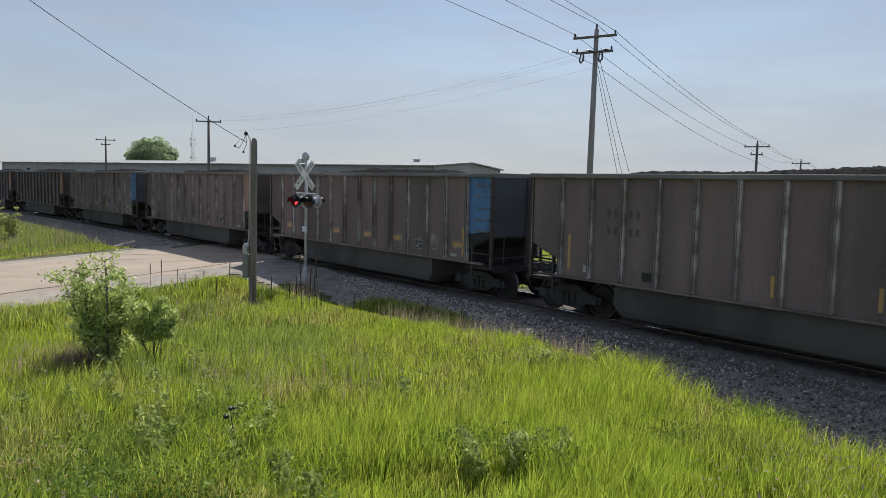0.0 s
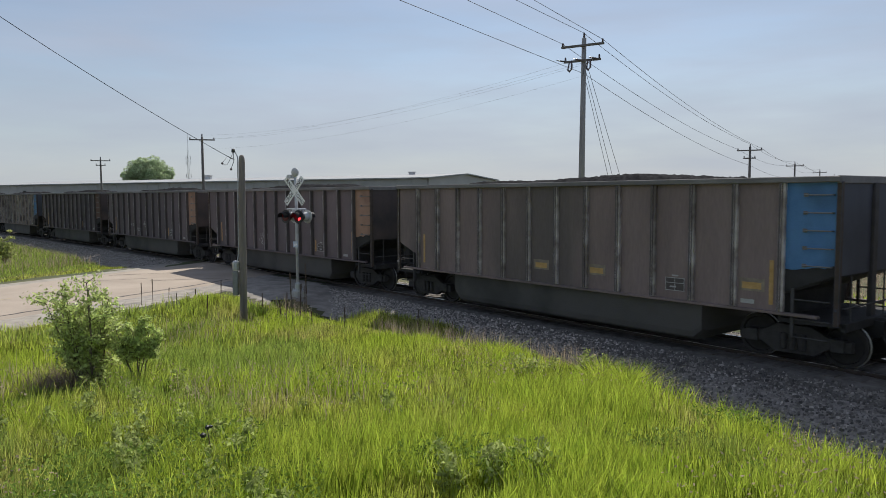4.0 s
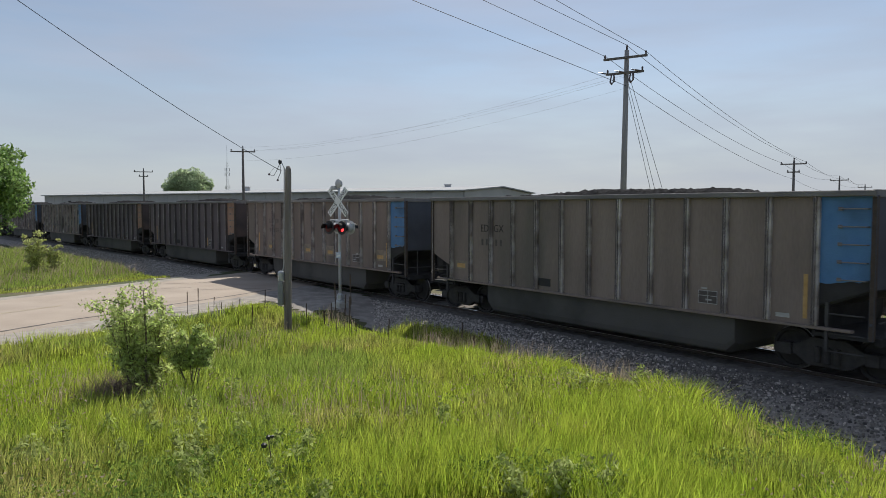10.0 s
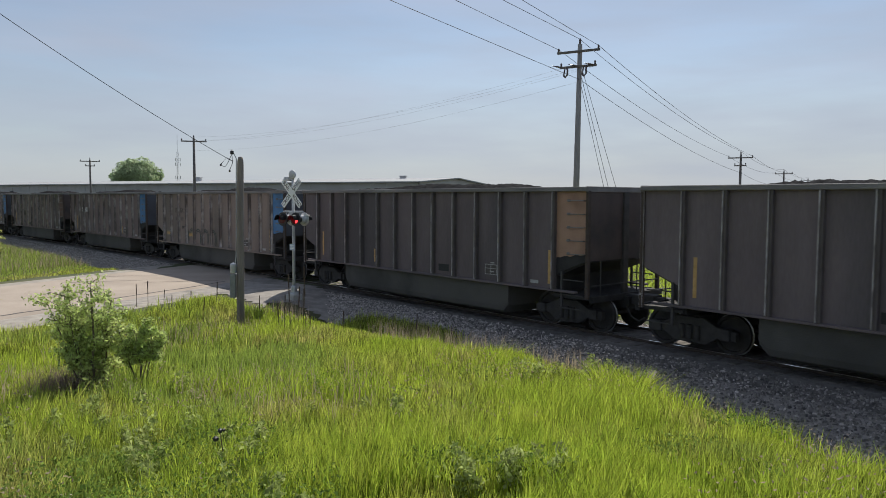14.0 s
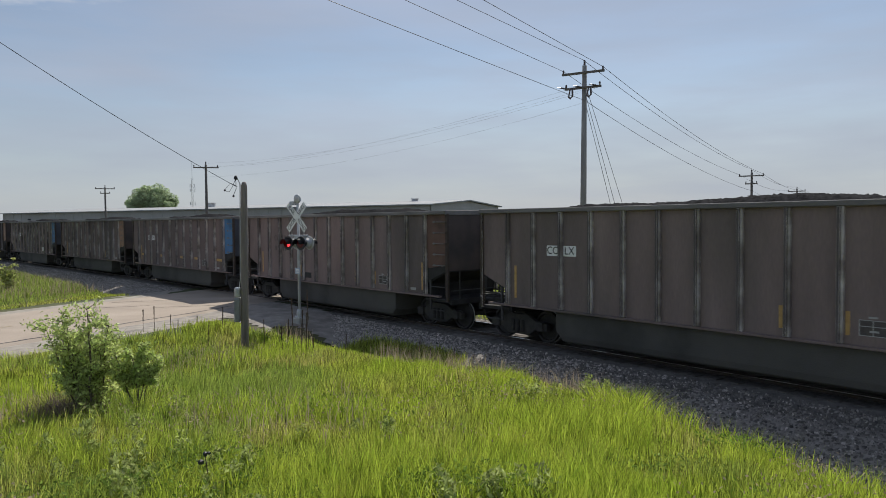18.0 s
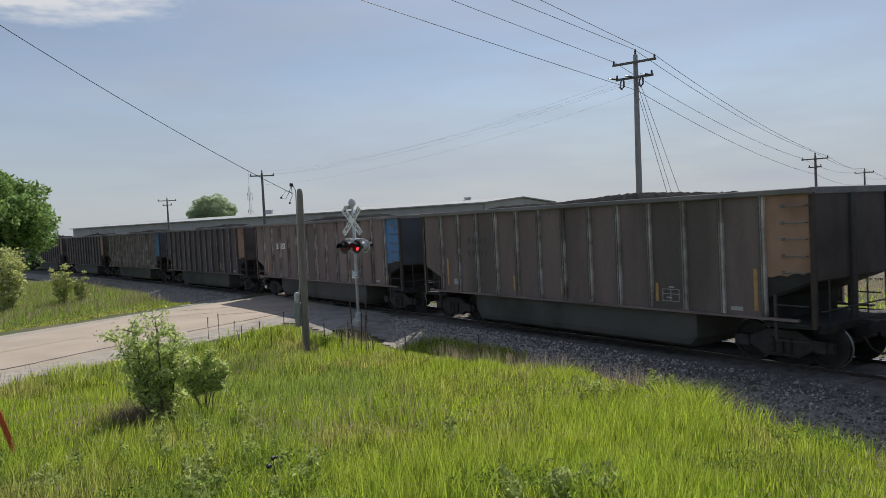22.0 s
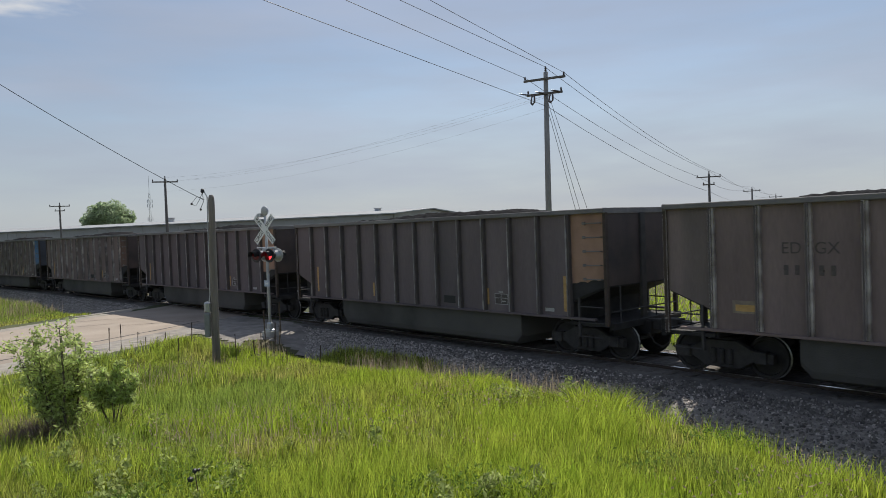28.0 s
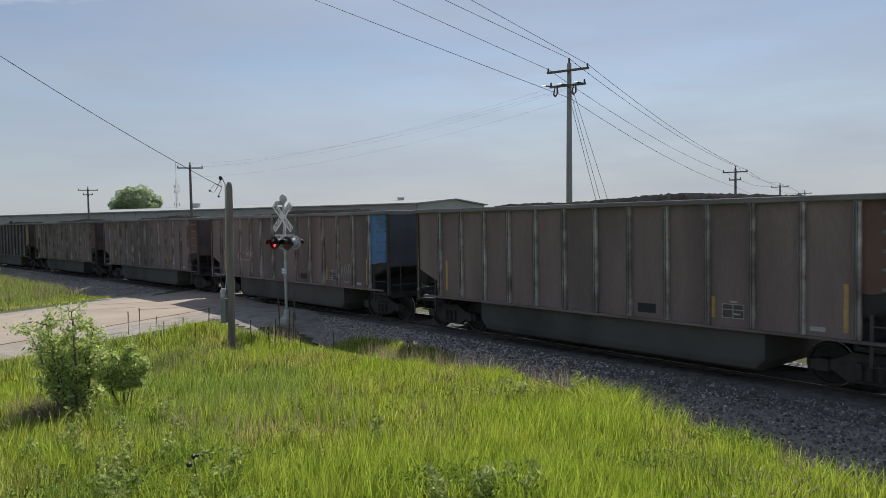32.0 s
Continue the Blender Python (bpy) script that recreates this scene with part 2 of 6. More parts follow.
M["wire"] = material("wire", (0.05, 0.05, 0.06), rough=0.5, bump=0)
M["insulator"] = material("insulator_glaze", (0.09, 0.07, 0.07), rough=0.3, bump=0)
M["galv"] = material("galvanised_steel", (0.42, 0.43, 0.44), (0.55, 0.56, 0.57), 8.0, 0.45, 0.1, metal=0.6)
M["boxgrey"] = material("dull_grey_enamel", (0.20, 0.205, 0.205), (0.27, 0.275, 0.275), 5.0, 0.5, 0.1)
M["silver"] = material("aluminium_paint", (0.5, 0.51, 0.52), (0.6, 0.6, 0.61), 5.0, 0.5, 0.1, mottle=(0.4, 0.39, 0.37))
M["white"] = material("white_sign_sheeting", (0.84, 0.84, 0.82), (0.9, 0.9, 0.88), 4.0, 0.5, 0.05)
M["black"] = material("black_paint", (0.015, 0.015, 0.017), (0.03, 0.03, 0.033), 6.0, 0.55, 0.1)
M["redlamp"] = material("lit_red_lens", (1.0, 0.06, 0.07), rough=0.3, bump=0, glow=1.7)
M["reddark"] = material("unlit_red_lens", (0.10, 0.012, 0.015), rough=0.2, bump=0)
M["bluesign"] = material("faded_blue_sign", (0.42, 0.50, 0.62), (0.52, 0.58, 0.68), 6.0, 0.5, 0)
M["asphalt"] = material("worn_pale_asphalt", (0.36, 0.295, 0.235), (0.44, 0.365, 0.295), 0.5, 0.9, 0.3, 30, mottle=(0.32, 0.265, 0.215))
M["gravel"] = material("gravel_shoulder", (0.28, 0.25, 0.215), (0.41, 0.37, 0.315), 3.0, 0.95, 0.8, 18)
M["apron"] = material("dusty_dark_gravel", (0.25, 0.226, 0.20), (0.37, 0.335, 0.295), 3.0, 0.95, 0.8, 18, mottle=(0.21, 0.19, 0.17))
M["tar"] = material("tar_seam", (0.03, 0.03, 0.03), (0.05, 0.045, 0.04), 5.0, 0.7, 0.2)
M["car_tan"] = material("weathered_tan_paint", (0.236, 0.188, 0.162), (0.312, 0.250, 0.217), 1.3, 0.75, 0.12, 25, stretch=(1, 1, 0.22), mottle=(0.18, 0.157, 0.135), vary=0.10, spec=0.15)
M["rust_spot"] = material("rust_brown_rivet", (0.06, 0.045, 0.036), (0.09, 0.065, 0.05), 9.0, 0.8, 0)
M["paint_yellow"] = material("worn_yellow_line", (0.42, 0.34, 0.22), (0.40, 0.335, 0.25), 3.0, 0.8, 0.1)
M["ballast"] = material("ballast_bed", (0.24, 0.216, 0.192), (0.36, 0.325, 0.29), 9.0, 0.95, 1.0, 22)
M["stone"] = material("ballast_stone", (0.26, 0.233, 0.207), (0.50, 0.45, 0.405), 5.0, 0.9, 0.3, 30, vary=0.5)
M["darkstone"] = material("dark_ballast_stone", (0.11, 0.099, 0.089), (0.27, 0.243, 0.218), 5.0, 0.9, 0.3, 30, vary=0.55)
M["rail"] = material("rail_steel_rusty", (0.045, 0.032, 0.026), (0.07, 0.05, 0.038), 6.0, 0.7, 0.2)
M["railtop"] = material("polished_rail_head", (0.75, 0.75, 0.75), (0.82, 0.82, 0.82), 6.0, 0.3, 0, metal=1.0)
M["tie"] = material("creosoted_sleeper", (0.11, 0.098, 0.088), (0.20, 0.178, 0.16), 4.0, 0.95, 0.7, 30, stretch=(1, 0.15, 1))
M["concrete"] = material("concrete", (0.4, 0.39, 0.36), (0.5, 0.48, 0.45), 4.0, 0.9, 0.3)
M["field"] = material("corn_stubble", (0.095, 0.078, 0.058), (0.155, 0.13, 0.098), 0.35, 0.95, 0.8, 3.0, stretch=(1, 3, 1), mottle=(0.13, 0.12, 0.07))
M["metalwall"] = material("grey_metal_cladding", (0.37, 0.365, 0.36), (0.43, 0.425, 0.42), 0.3, 0.6, 0.05)
M["metalroof"] = material("pale_metal_roof", (0.34, 0.35, 0.36), (0.4, 0.41, 0.42), 0.3, 0.8, 0.05, spec=0.2)
M["orange_stake"] = material("orange_fibreglass", (0.55, 0.09, 0.04), (0.65, 0.13, 0.06), 6.0, 0.5, 0.1, mottle=(0.5, 0.16, 0.1))
# some distance haze is mixed into this green
M["farleaf"] = material("far_treeline", (0.09, 0.12, 0.10), (0.13, 0.165, 0.14), 0.1, 0.9, 0.2, 1.0)
# the train
M["car_brown"] = material("weathered_brown_paint", (0.206, 0.158, 0.147), (0.276, 0.213, 0.198), 1.3, 0.75, 0.12, 25, stretch=(1, 1, 0.22), mottle=(0.150, 0.126, 0.116), vary=0.10, spec=0.15)
M["car_grey"] = material("weathered_grey_aluminium", (0.148, 0.121, 0.123), (0.195, 0.160, 0.163), 1.3, 0.65, 0.12, 25, stretch=(1, 1, 0.2), mottle=(0.117, 0.103, 0.107), vary=0.10, spec=0.15)
M["rib_brown"] = material("rib_worn_to_primer", (0.26, 0.22, 0.20), (0.62, 0.57, 0.535), 5.0, 0.6, 0.2, 30, stretch=(0.4, 0.4, 0.5), mottle=(0.17, 0.14, 0.125), vary=0.15, spec=0.3, ramp_at=(0.36, 0.68))
M["rib_grey"] = material("rib_streaked_grey", (0.21, 0.185, 0.18), (0.48, 0.45, 0.44), 5.0, 0.55, 0.2, 30, stretch=(0.4, 0.4, 0.5), vary=0.15, spec=0.3, ramp_at=(0.36, 0.68))
M["chord"] = material("top_chord", (0.14, 0.13, 0.125), (0.24, 0.225, 0.215), 2.0, 0.65, 0.2, stretch=(0.3, 1, 1))
M["end_blue"] = material("faded_blue_end_paint", (0.075, 0.2, 0.40), (0.10, 0.24, 0.45), 2.0, 0.6, 0.15, mottle=(0.05, 0.12, 0.22))
M["end_orange"] = material("faded_orange_end_paint", (0.37, 0.22, 0.15), (0.45, 0.275, 0.19), 2.0, 0.65, 0.15, mottle=(0.25, 0.14, 0.095))
M["end_dull"] = material("sooty_orange_end_paint", (0.145, 0.082, 0.062), (0.185, 0.103, 0.077), 2.0, 0.7, 0.15, mottle=(0.07, 0.045, 0.035))
M["soot"] = material("sooty_steel", (0.050, 0.047, 0.046), (0.085, 0.080, 0.078), 2.5, 0.85, 0.3)
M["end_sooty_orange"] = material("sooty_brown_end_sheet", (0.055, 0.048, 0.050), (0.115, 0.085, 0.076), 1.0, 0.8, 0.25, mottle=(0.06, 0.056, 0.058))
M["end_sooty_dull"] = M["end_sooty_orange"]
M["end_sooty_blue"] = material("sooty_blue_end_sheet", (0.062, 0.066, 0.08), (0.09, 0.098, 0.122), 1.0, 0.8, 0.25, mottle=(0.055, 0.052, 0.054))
M["running"] = material("greasy_running_gear", (0.036, 0.033, 0.032), (0.065, 0.060, 0.057), 5.0, 0.8, 0.3)
M["tub"] = material("dusty_black_tub", (0.060, 0.057, 0.052), (0.092, 0.088, 0.080), 1.2, 0.85, 0.3, mottle=(0.105, 0.098, 0.088))
M["blackend"] = material("coal_black_lower_panel", (0.022, 0.021, 0.021), (0.045, 0.042, 0.041), 2.0, 0.85, 0.3)
M["wheelrim"] = material("bright_wheel_tread", (0.28, 0.27, 0.26), (0.4, 0.39, 0.38), 6.0, 0.42, 0, metal=0.8)
M["wheelsteel"] = material("dark_wheel_steel", (0.03, 0.027, 0.026), (0.05, 0.045, 0.043), 6.0, 0.8, 0.3)
M["coal"] = material("coal", (0.014, 0.014, 0.015), (0.045, 0.045, 0.048), 9.0, 0.95, 0.6, 18, spec=0.02)
# oil, dust and part of the train's shade, all in this colour
M["oily"] = material("oily_dusty_shaded_ballast", (0.11, 0.099, 0.089), (0.19, 0.172, 0.155), 6.0, 0.95, 0.8, 20)
M["weedleaf"] = material("weed_leaves", (0.29, 0.36, 0.10), (0.48, 0.53, 0.21), 2.0, 0.6, 0, 5.0, vary=0.45, thin=0.52, spec=0.12)
M["stripe"] = material("yellow_reflector", (0.46, 0.27, 0.085), (0.60, 0.38, 0.15), 6.0, 0.5, 0)
M["chalk"] = material("pale_paint_mark", (0.4, 0.39, 0.37), (0.5, 0.49, 0.47), 6.0, 0.8, 0)
M["lettering"] = material("faded_dark_lettering", (0.085, 0.072, 0.066), (0.125, 0.106, 0.097), 9.0, 0.8, 0)
M["stencil"] = material("black_stencil_paint", (0.035, 0.03, 0.028), (0.06, 0.05, 0.045), 9.0, 0.8, 0)
M["darkgreen"] = material("dark_green_spray_paint", (0.035, 0.055, 0.048), (0.06, 0.085, 0.072), 6.0, 0.7, 0)
# shade along the ribs, put into a dark colour of its own
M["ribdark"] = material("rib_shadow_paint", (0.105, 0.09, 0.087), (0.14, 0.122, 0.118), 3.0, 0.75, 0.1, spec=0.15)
M["scuff"] = material("yellow_brown_patch", (0.20, 0.165, 0.13), (0.34, 0.28, 0.21), 6.0, 0.7, 0.1)
M["darkpatch"] = material("painted_out_patch", (0.025, 0.024, 0.024), (0.035, 0.034, 0.033), 5.0, 0.7, 0)


# ---- mesh helpers ----
def box(bm, x0, x1, y0, y1, z0, z1):
    v = [bm.verts.new(p) for p in ((x0, y0, z0), (x1, y0, z0), (x1, y1, z0), (x0, y1, z0), (x0, y0, z1), (x1, y0, z1), (x1, y1, z1), (x0, y1, z1))]
    for f in ((3, 2, 1, 0), (4, 5, 6, 7), (0, 1, 5, 4), (1, 2, 6, 5), (2, 3, 7, 6), (3, 0, 4, 7)):
        bm.faces.new([v[i] for i in f])
    return v


def tube(bm, pts, r, n=6, cap=True):
    """A round bar along points; r is one radius or one for each point."""
    pts = [Vector(p) for p in pts]
    rr = r if isinstance(r, (list, tuple)) else [r] * len(pts)
    rings = []
    for i, p in enumerate(pts):
        d = (pts[min(i + 1, len(pts) - 1)] - pts[max(i - 1, 0)]).normalized()
        a = d.orthogonal().normalized() if abs(d.z) > 0.9 else d.cross(Vector((0, 0, 1))).normalized()
        b = d.cross(a)
        rings.append([bm.verts.new(p + (a * math.cos(2 * math.pi * k / n) + b * math.sin(2 * math.pi * k / n)) * rr[i]) for k in range(n)])
    for q, w in zip(rings, rings[1:]):
        for k in range(n):
            bm.faces.new((q[k], q[(k + 1) % n], w[(k + 1) % n], w[k]))
    if cap:
        bm.faces.new(rings[0][::-1])
        bm.faces.new(rings[-1])


def lathe(bm, rings, n=20, axis="z"):
    """A turned shape: rings of (radius, height) about the axis."""
    loops = []
    for r, h in rings:
        loop = []
        for k in range(n):
            c, s = math.cos(2 * math.pi * k / n) * r, math.sin(2 * math.pi * k / n) * r
            loop.append(bm.verts.new((c, s, h) if axis == "z" else (c, h, s) if axis == "y" else (h, c, s)))
        loops.append(loop)
    for a, b in zip(loops, loops[1:]):
        for k in range(n):
            bm.faces.new((a[k], a[(k + 1) % n], b[(k + 1) % n], b[k]))
    bm.faces.new(loops[0][::-1])
    bm.faces.new(loops[-1])


def plate(bm, outline, depth, axis="y"):
    """A flat plate from an outline of two coordinates, with thickness depth along the axis."""
    def at(p, d):
        return (p[0], d, p[1]) if axis == "y" else (d, p[0], p[1]) if axis == "x" else (p[0], p[1], d)
    a = [bm.verts.new(at(p, -depth / 2)) for p in outline]
    b = [bm.verts.new(at(p, depth / 2)) for p in outline]
    bm.faces.new(a)
    bm.faces.new(b[::-1])
    for i in range(len(a)):
        j = (i + 1) % len(a)
        bm.faces.new((a[j], a[i], b[i], b[j]))


def soften(bm, width=0.01):
    bmesh.ops.recalc_face_normals(bm, faces=bm.faces)
    bmesh.ops.bevel(bm, geom=[e for e in bm.edges if e.is_manifold and e.calc_face_angle(0) > 0.6], offset=width, segments=1, affect="EDGES")


def mesh_of(bm, name, mat, smooth=False):
    bmesh.ops.recalc_face_normals(bm, faces=bm.faces)
    me = bpy.data.meshes.new(name)
    bm.to_mesh(me)
    bm.free()
    for m in mat if isinstance(mat, (list, tuple)) else [mat]:
        me.materials.append(m)
    if smooth:
        me.polygons.foreach_set("use_smooth", [True] * len(me.polygons))
    return me


def part(name, bm, mat, parent=None, label="", m=None, smooth=False):
    """Links a bmesh (or a mesh made before) as one object under a thing or a part."""
    me = bm if isinstance(bm, bpy.types.Mesh) else mesh_of(bm, name, mat, smooth)
    ob = new(name, me)
    if parent:
        ob.parent = parent
    if m is not None:
        ob.matrix_basis = m
    if label:
        tagged(ob, label)
    return ob


def arrays(name, verts, faces, mat, smooth=False):
    me = bpy.data.meshes.new(name)
    verts, faces = np.asarray(verts, np.float32), np.asarray(faces, np.int32)
    k = faces.shape[1]
    me.vertices.add(len(verts))
    me.vertices.foreach_set("co", verts.ravel())
    me.loops.add(faces.size)
    me.loops.foreach_set("vertex_index", faces.ravel())
    me.polygons.add(len(faces))
    me.polygons.foreach_set("loop_start", np.arange(0, faces.size, k, dtype=np.int32))
    me.polygons.foreach_set("loop_total", np.full(len(faces), k, np.int32))
    if smooth:
        me.polygons.foreach_set("use_smooth", np.ones(len(faces), bool))
    me.update(calc_edges=True)
    me.materials.append(mat)
    return me


def words(text, size, mat, name):
    """Letters as a mesh, centred, lying in the x z plane and facing -y."""
    cu = bpy.data.curves.new(name, "FONT")
    cu.body, cu.size, cu.align_x, cu.align_y, cu.extrude = text, size, "CENTER", "CENTER", 0.002
    ob = bpy.data.objects.new(name, cu)
    scene.collection.objects.link(ob)
    me = bpy.data.meshes.new_from_object(ob.evaluated_get(bpy.context.evaluated_depsgraph_get()))
    bpy.data.objects.remove(ob)
    me.transform(pose(0, 0, 0, 90, 0, 0))
    me.materials.clear()
    me.materials.append(mat)
    return me


# ---- ground ----
RX, RY, RDX, RDY = -13.47, 29.34, 0.40, 0.9165     # a point on the road's middle, and its way
ROAD_HALF = 3.6


def smooth(a, b, x):
    t = min(1.0, max(0.0, (x - a) / (b - a)))
    return t * t * (3 - 2 * t)


def road_side(x, y):
    """Distance to the right of the road's middle, seen towards the crossing."""
    return (x - RX) * RDY - (y - RY) * RDX


def ground_z(x, y):
    u, along = off_track(x, y)
    bank = min(1.3, max(-0.36, 1.0 - 0.062 * y)) if u > 0 else -0.4
    bank += (noise.noise((x * 0.35, y * 0.35, 0)) * 0.10 + noise.noise((x * 0.9, y * 0.9, 3)) * 0.04) * smooth(60, 20, abs(y))
    r = road_side(x, y)
    wide = min(4.5, 0.035 * max(0.0, along - 22.5) ** 2) if u > 0 else 0.0
    z = bank + (-0.10 - bank) * smooth(9.0, 5.5, abs(r))
    low = -0.76 + 0.69 * smooth(13.0, 7.5, r) * smooth(-8.0, -5.0, r)
    return low + (z - low) * smooth(3.5 + wide * 0.8, 5.2 + wide, abs(u))


def ground():
    xs = np.concatenate([-np.geomspace(2500, 60, 14), np.arange(-56, -14, 2.0), np.arange(-14, 16, 0.4), np.arange(16, 60, 2.0), np.geomspace(60, 2500, 14)])
    ys = np.concatenate([-np.geomspace(900, 12, 12), np.arange(-10, 2, 1.0), np.arange(2, 34, 0.4), np.arange(34, 130, 2.5), np.geomspace(132, 3500, 16)])
    v = [(x, y, ground_z(x, y)) for y in ys for x in xs]
    n = len(xs)
    f = [(j * n + i, j * n + i + 1, (j + 1) * n + i + 1, (j + 1) * n + i) for j in range(len(ys) - 1) for i in range(n - 1)]
    tagged(new("ground", arrays("ground", v, f, M["soil"], True)), "rough grassy ground sloping down to the railway", "ground", kind="structure")


def strip(name, line, offs, zs, mat, label, category, kind="structure"):
    """A sheet along a list of (x, y, heading) with cross-section offsets and heights."""
    v, f, n = [], [], len(offs)
    for x, y, h in line:
        a = radians(h)
        for o, z in zip(offs, zs):
            v.append((x + math.sin(a) * o, y - math.cos(a) * o, z))
    for j in range(len(line) - 1):
        for i in range(n - 1):
            f.append((j * n + i, j * n + i + 1, (j + 1) * n + i + 1, (j + 1) * n + i))
    ob = new(name, arrays(name, v, f, mat))
    return tagged(ob, label, category, kind=kind) if label else ob


def railway():
    far = [rail_line(s) for s in np.arange(-240, 240, 4.0)]
    line = [(x, y, h) for x, y, z, h in far]
    strip("ballast_bed", line, (-6.0, -4.0, -2.6, -1.5, 0, 1.5, 2.6, 4.1, 6.0, 9.5), (-0.8, -0.66, -0.3, -0.2, -0.19, -0.2, -0.3, -0.64, -0.68, -0.72), M["ballast"], "grey crushed-stone bed under the railway track", "ballast")
    strip("oily_shaded_ballast", line, (-2.2, -1.5, -0.85, -0.6, 0, 0.6, 0.85, 1.5, 2.2), (-0.26, -0.10, -0.085, -0.09, -0.08, -0.09, -0.085, -0.10, -0.26), M["oily"], "dark oily ballast between the rails, coloured partly for the train's shade", "ballast")
    track = tagged(new("railway_track"), "rusty steel rails on dark wooden sleepers in grey ballast", "railway track", kind="structure")
    for side in (-0.755, 0.755):
        bm = bmesh.new()
        prof = ((-0.07, -0.18), (-0.07, -0.165), (-0.012, -0.15), (-0.012, -0.045), (-0.037, -0.035), (-0.036, -0.015), (-0.028, 0), (0.028, 0), (0.036, -0.015), (0.037, -0.035), (0.012, -0.045), (0.012, -0.15), (0.07, -0.165), (0.07, -0.18))
        rings = []
        for s in np.arange(-200, 120, 4.0):
            x, y, z, h = rail_line(s, side)
            a = radians(h)
            rings.append([bm.verts.new((x + math.sin(a) * p, y - math.cos(a) * p, q)) for p, q in prof])
        for a, b in zip(rings, rings[1:]):
            for k in range(len(prof)):
                fc = bm.faces.new((a[k], a[(k + 1) % len(prof)], b[(k + 1) % len(prof)], b[k]))
                fc.material_index = 1 if k == 6 else 0
        part("rail", bm, [M["rail"], M["railtop"]], track, "steel rail with a polished head")
    bm = bmesh.new()
    box(bm, -0.115, 0.115, -1.3, 1.3, -0.36, -0.182)
    soften(bm, 0.012)
    tie = mesh_of(bm, "sleeper", M["tie"])
    rnd = random.Random(4)
    s = -40.0
    while s < 45:
        x, y, z, h = rail_line(s)
        part("sleeper", tie, None, track, m=pose(x, y, rnd.uniform(0.10, 0.118), 0, 0, h + rnd.uniform(-0.8, 0.8)))
        s += 0.53
    return track


def stones():
    """Loose crushed stone on the near shoulder of the track."""
    rng = np.random.default_rng(7)
    base = np.array([(1, 1, -0.6), (-1, 1, -0.6), (-1, -1, -0.6), (1, -1, -0.6), (0.8, 0.1, 0.7), (-0.2, 0.8, 0.8), (-0.8, -0.2, 0.6), (0.1, -0.8, 0.75)])
    tri = np.array([(4, 5, 6), (4, 6, 7), (0, 5, 4), (0, 1, 5), (1, 6, 5), (1, 2, 6), (2, 7, 6), (2, 3, 7), (3, 4, 7), (3, 0, 4)])
    n = 118000
    V = np.empty((n, 8, 3), np.float32)
    table = [rail_line(s) for s in np.arange(-62, 48, 1.0)]
    for i in range(n):
        s = -60 + 105 * rng.random() ** 0.62
        o = 1.55 + 3.1 * rng.random() ** 0.9 if s < 20 or rng.random() < 0.6 else rng.uniform(1.7, 8.0)
        if rng.random() < 0.12:
            o = -rng.uniform(0.9, 3.6)
        x, y, z, h = table[int(s + 62)]
        a, ds = radians(h), (s + 62) % 1.0
        x, y = x + math.cos(a) * ds + math.sin(a) * o, y + math.sin(a) * ds - math.cos(a) * o
        if abs(road_side(x, y)) < 5.2:
            x = x + 300.0
        zz = np.interp(abs(o), (0, 1.5, 2.2, 2.6, 4.1, 6.0, 9.0), (-0.08, -0.10, -0.25, -0.3, -0.64, -0.67, -0.7))
        size = rng.uniform(0.011, 0.029)
        c, si = math.cos(6.28 * rng.random()) * size, math.sin(6.28 * rng.random()) * size
        V[i] = (base * rng.uniform(0.65, 1.35, 3)) @ np.array([(c, si, 0), (-si, c, 0), (0, 0, size)]) + rng.normal(0, size * 0.2, (8, 3)) + (x, y, zz + size * 0.3)
    keep = V[:, 0, 0] < 200
    V = V[keep]
    # more of the stones have the darker colour along the nearer stretch
    dusty = rng.random(len(V)) < np.clip((V[:, 0, 0] + 1.0) / 9.0, 0.12, 0.85)
    D, V = V[dusty], V[~dusty]
    FD = (tri[None] + 8 * np.arange(len(D))[:, None, None]).reshape(-1, 3)
    tagged(new("dusty_stones", arrays("dusty_stones", D.reshape(-1, 3), FD, M["darkstone"])), "dark stones beside the track", "ballast", kind="stuff")
    F = (tri[None] + 8 * np.arange(len(V))[:, None, None]).reshape(-1, 3)
    tagged(new("ballast_stones", arrays("ballast_stones", V.reshape(-1, 3), F, M["stone"])), "loose grey crushed stones beside the track", "ballast", kind="stuff")


def road():
    h = math.degrees(math.atan2(RDY, RDX))
    def pts(a, b, step=1.5):
        return [(RX + RDX * d, RY + RDY * d, h) for d in np.arange(a, b, step)]
    strip("road_shoulder", pts(-60, 60), (-6.9, -4.6, 5.2, 6.5), (-0.27, -0.075, -0.075, -0.2), M["gravel"], "pale gravel shoulder of the road", "gravel")
    strip("road", pts(-60, 60), (-ROAD_HALF - 0.2, -ROAD_HALF, 0, ROAD_HALF, ROAD_HALF + 0.2), (-0.1, -0.045, -0.02, -0.045, -0.1), M["asphalt"], "worn sun-bleached asphalt road crossing the railway", "road")


# ---- the train ----
HALF = 7.27         # half the length of a car's body
RIBS = [6.12 - 1.02 * i for i in range(13)]


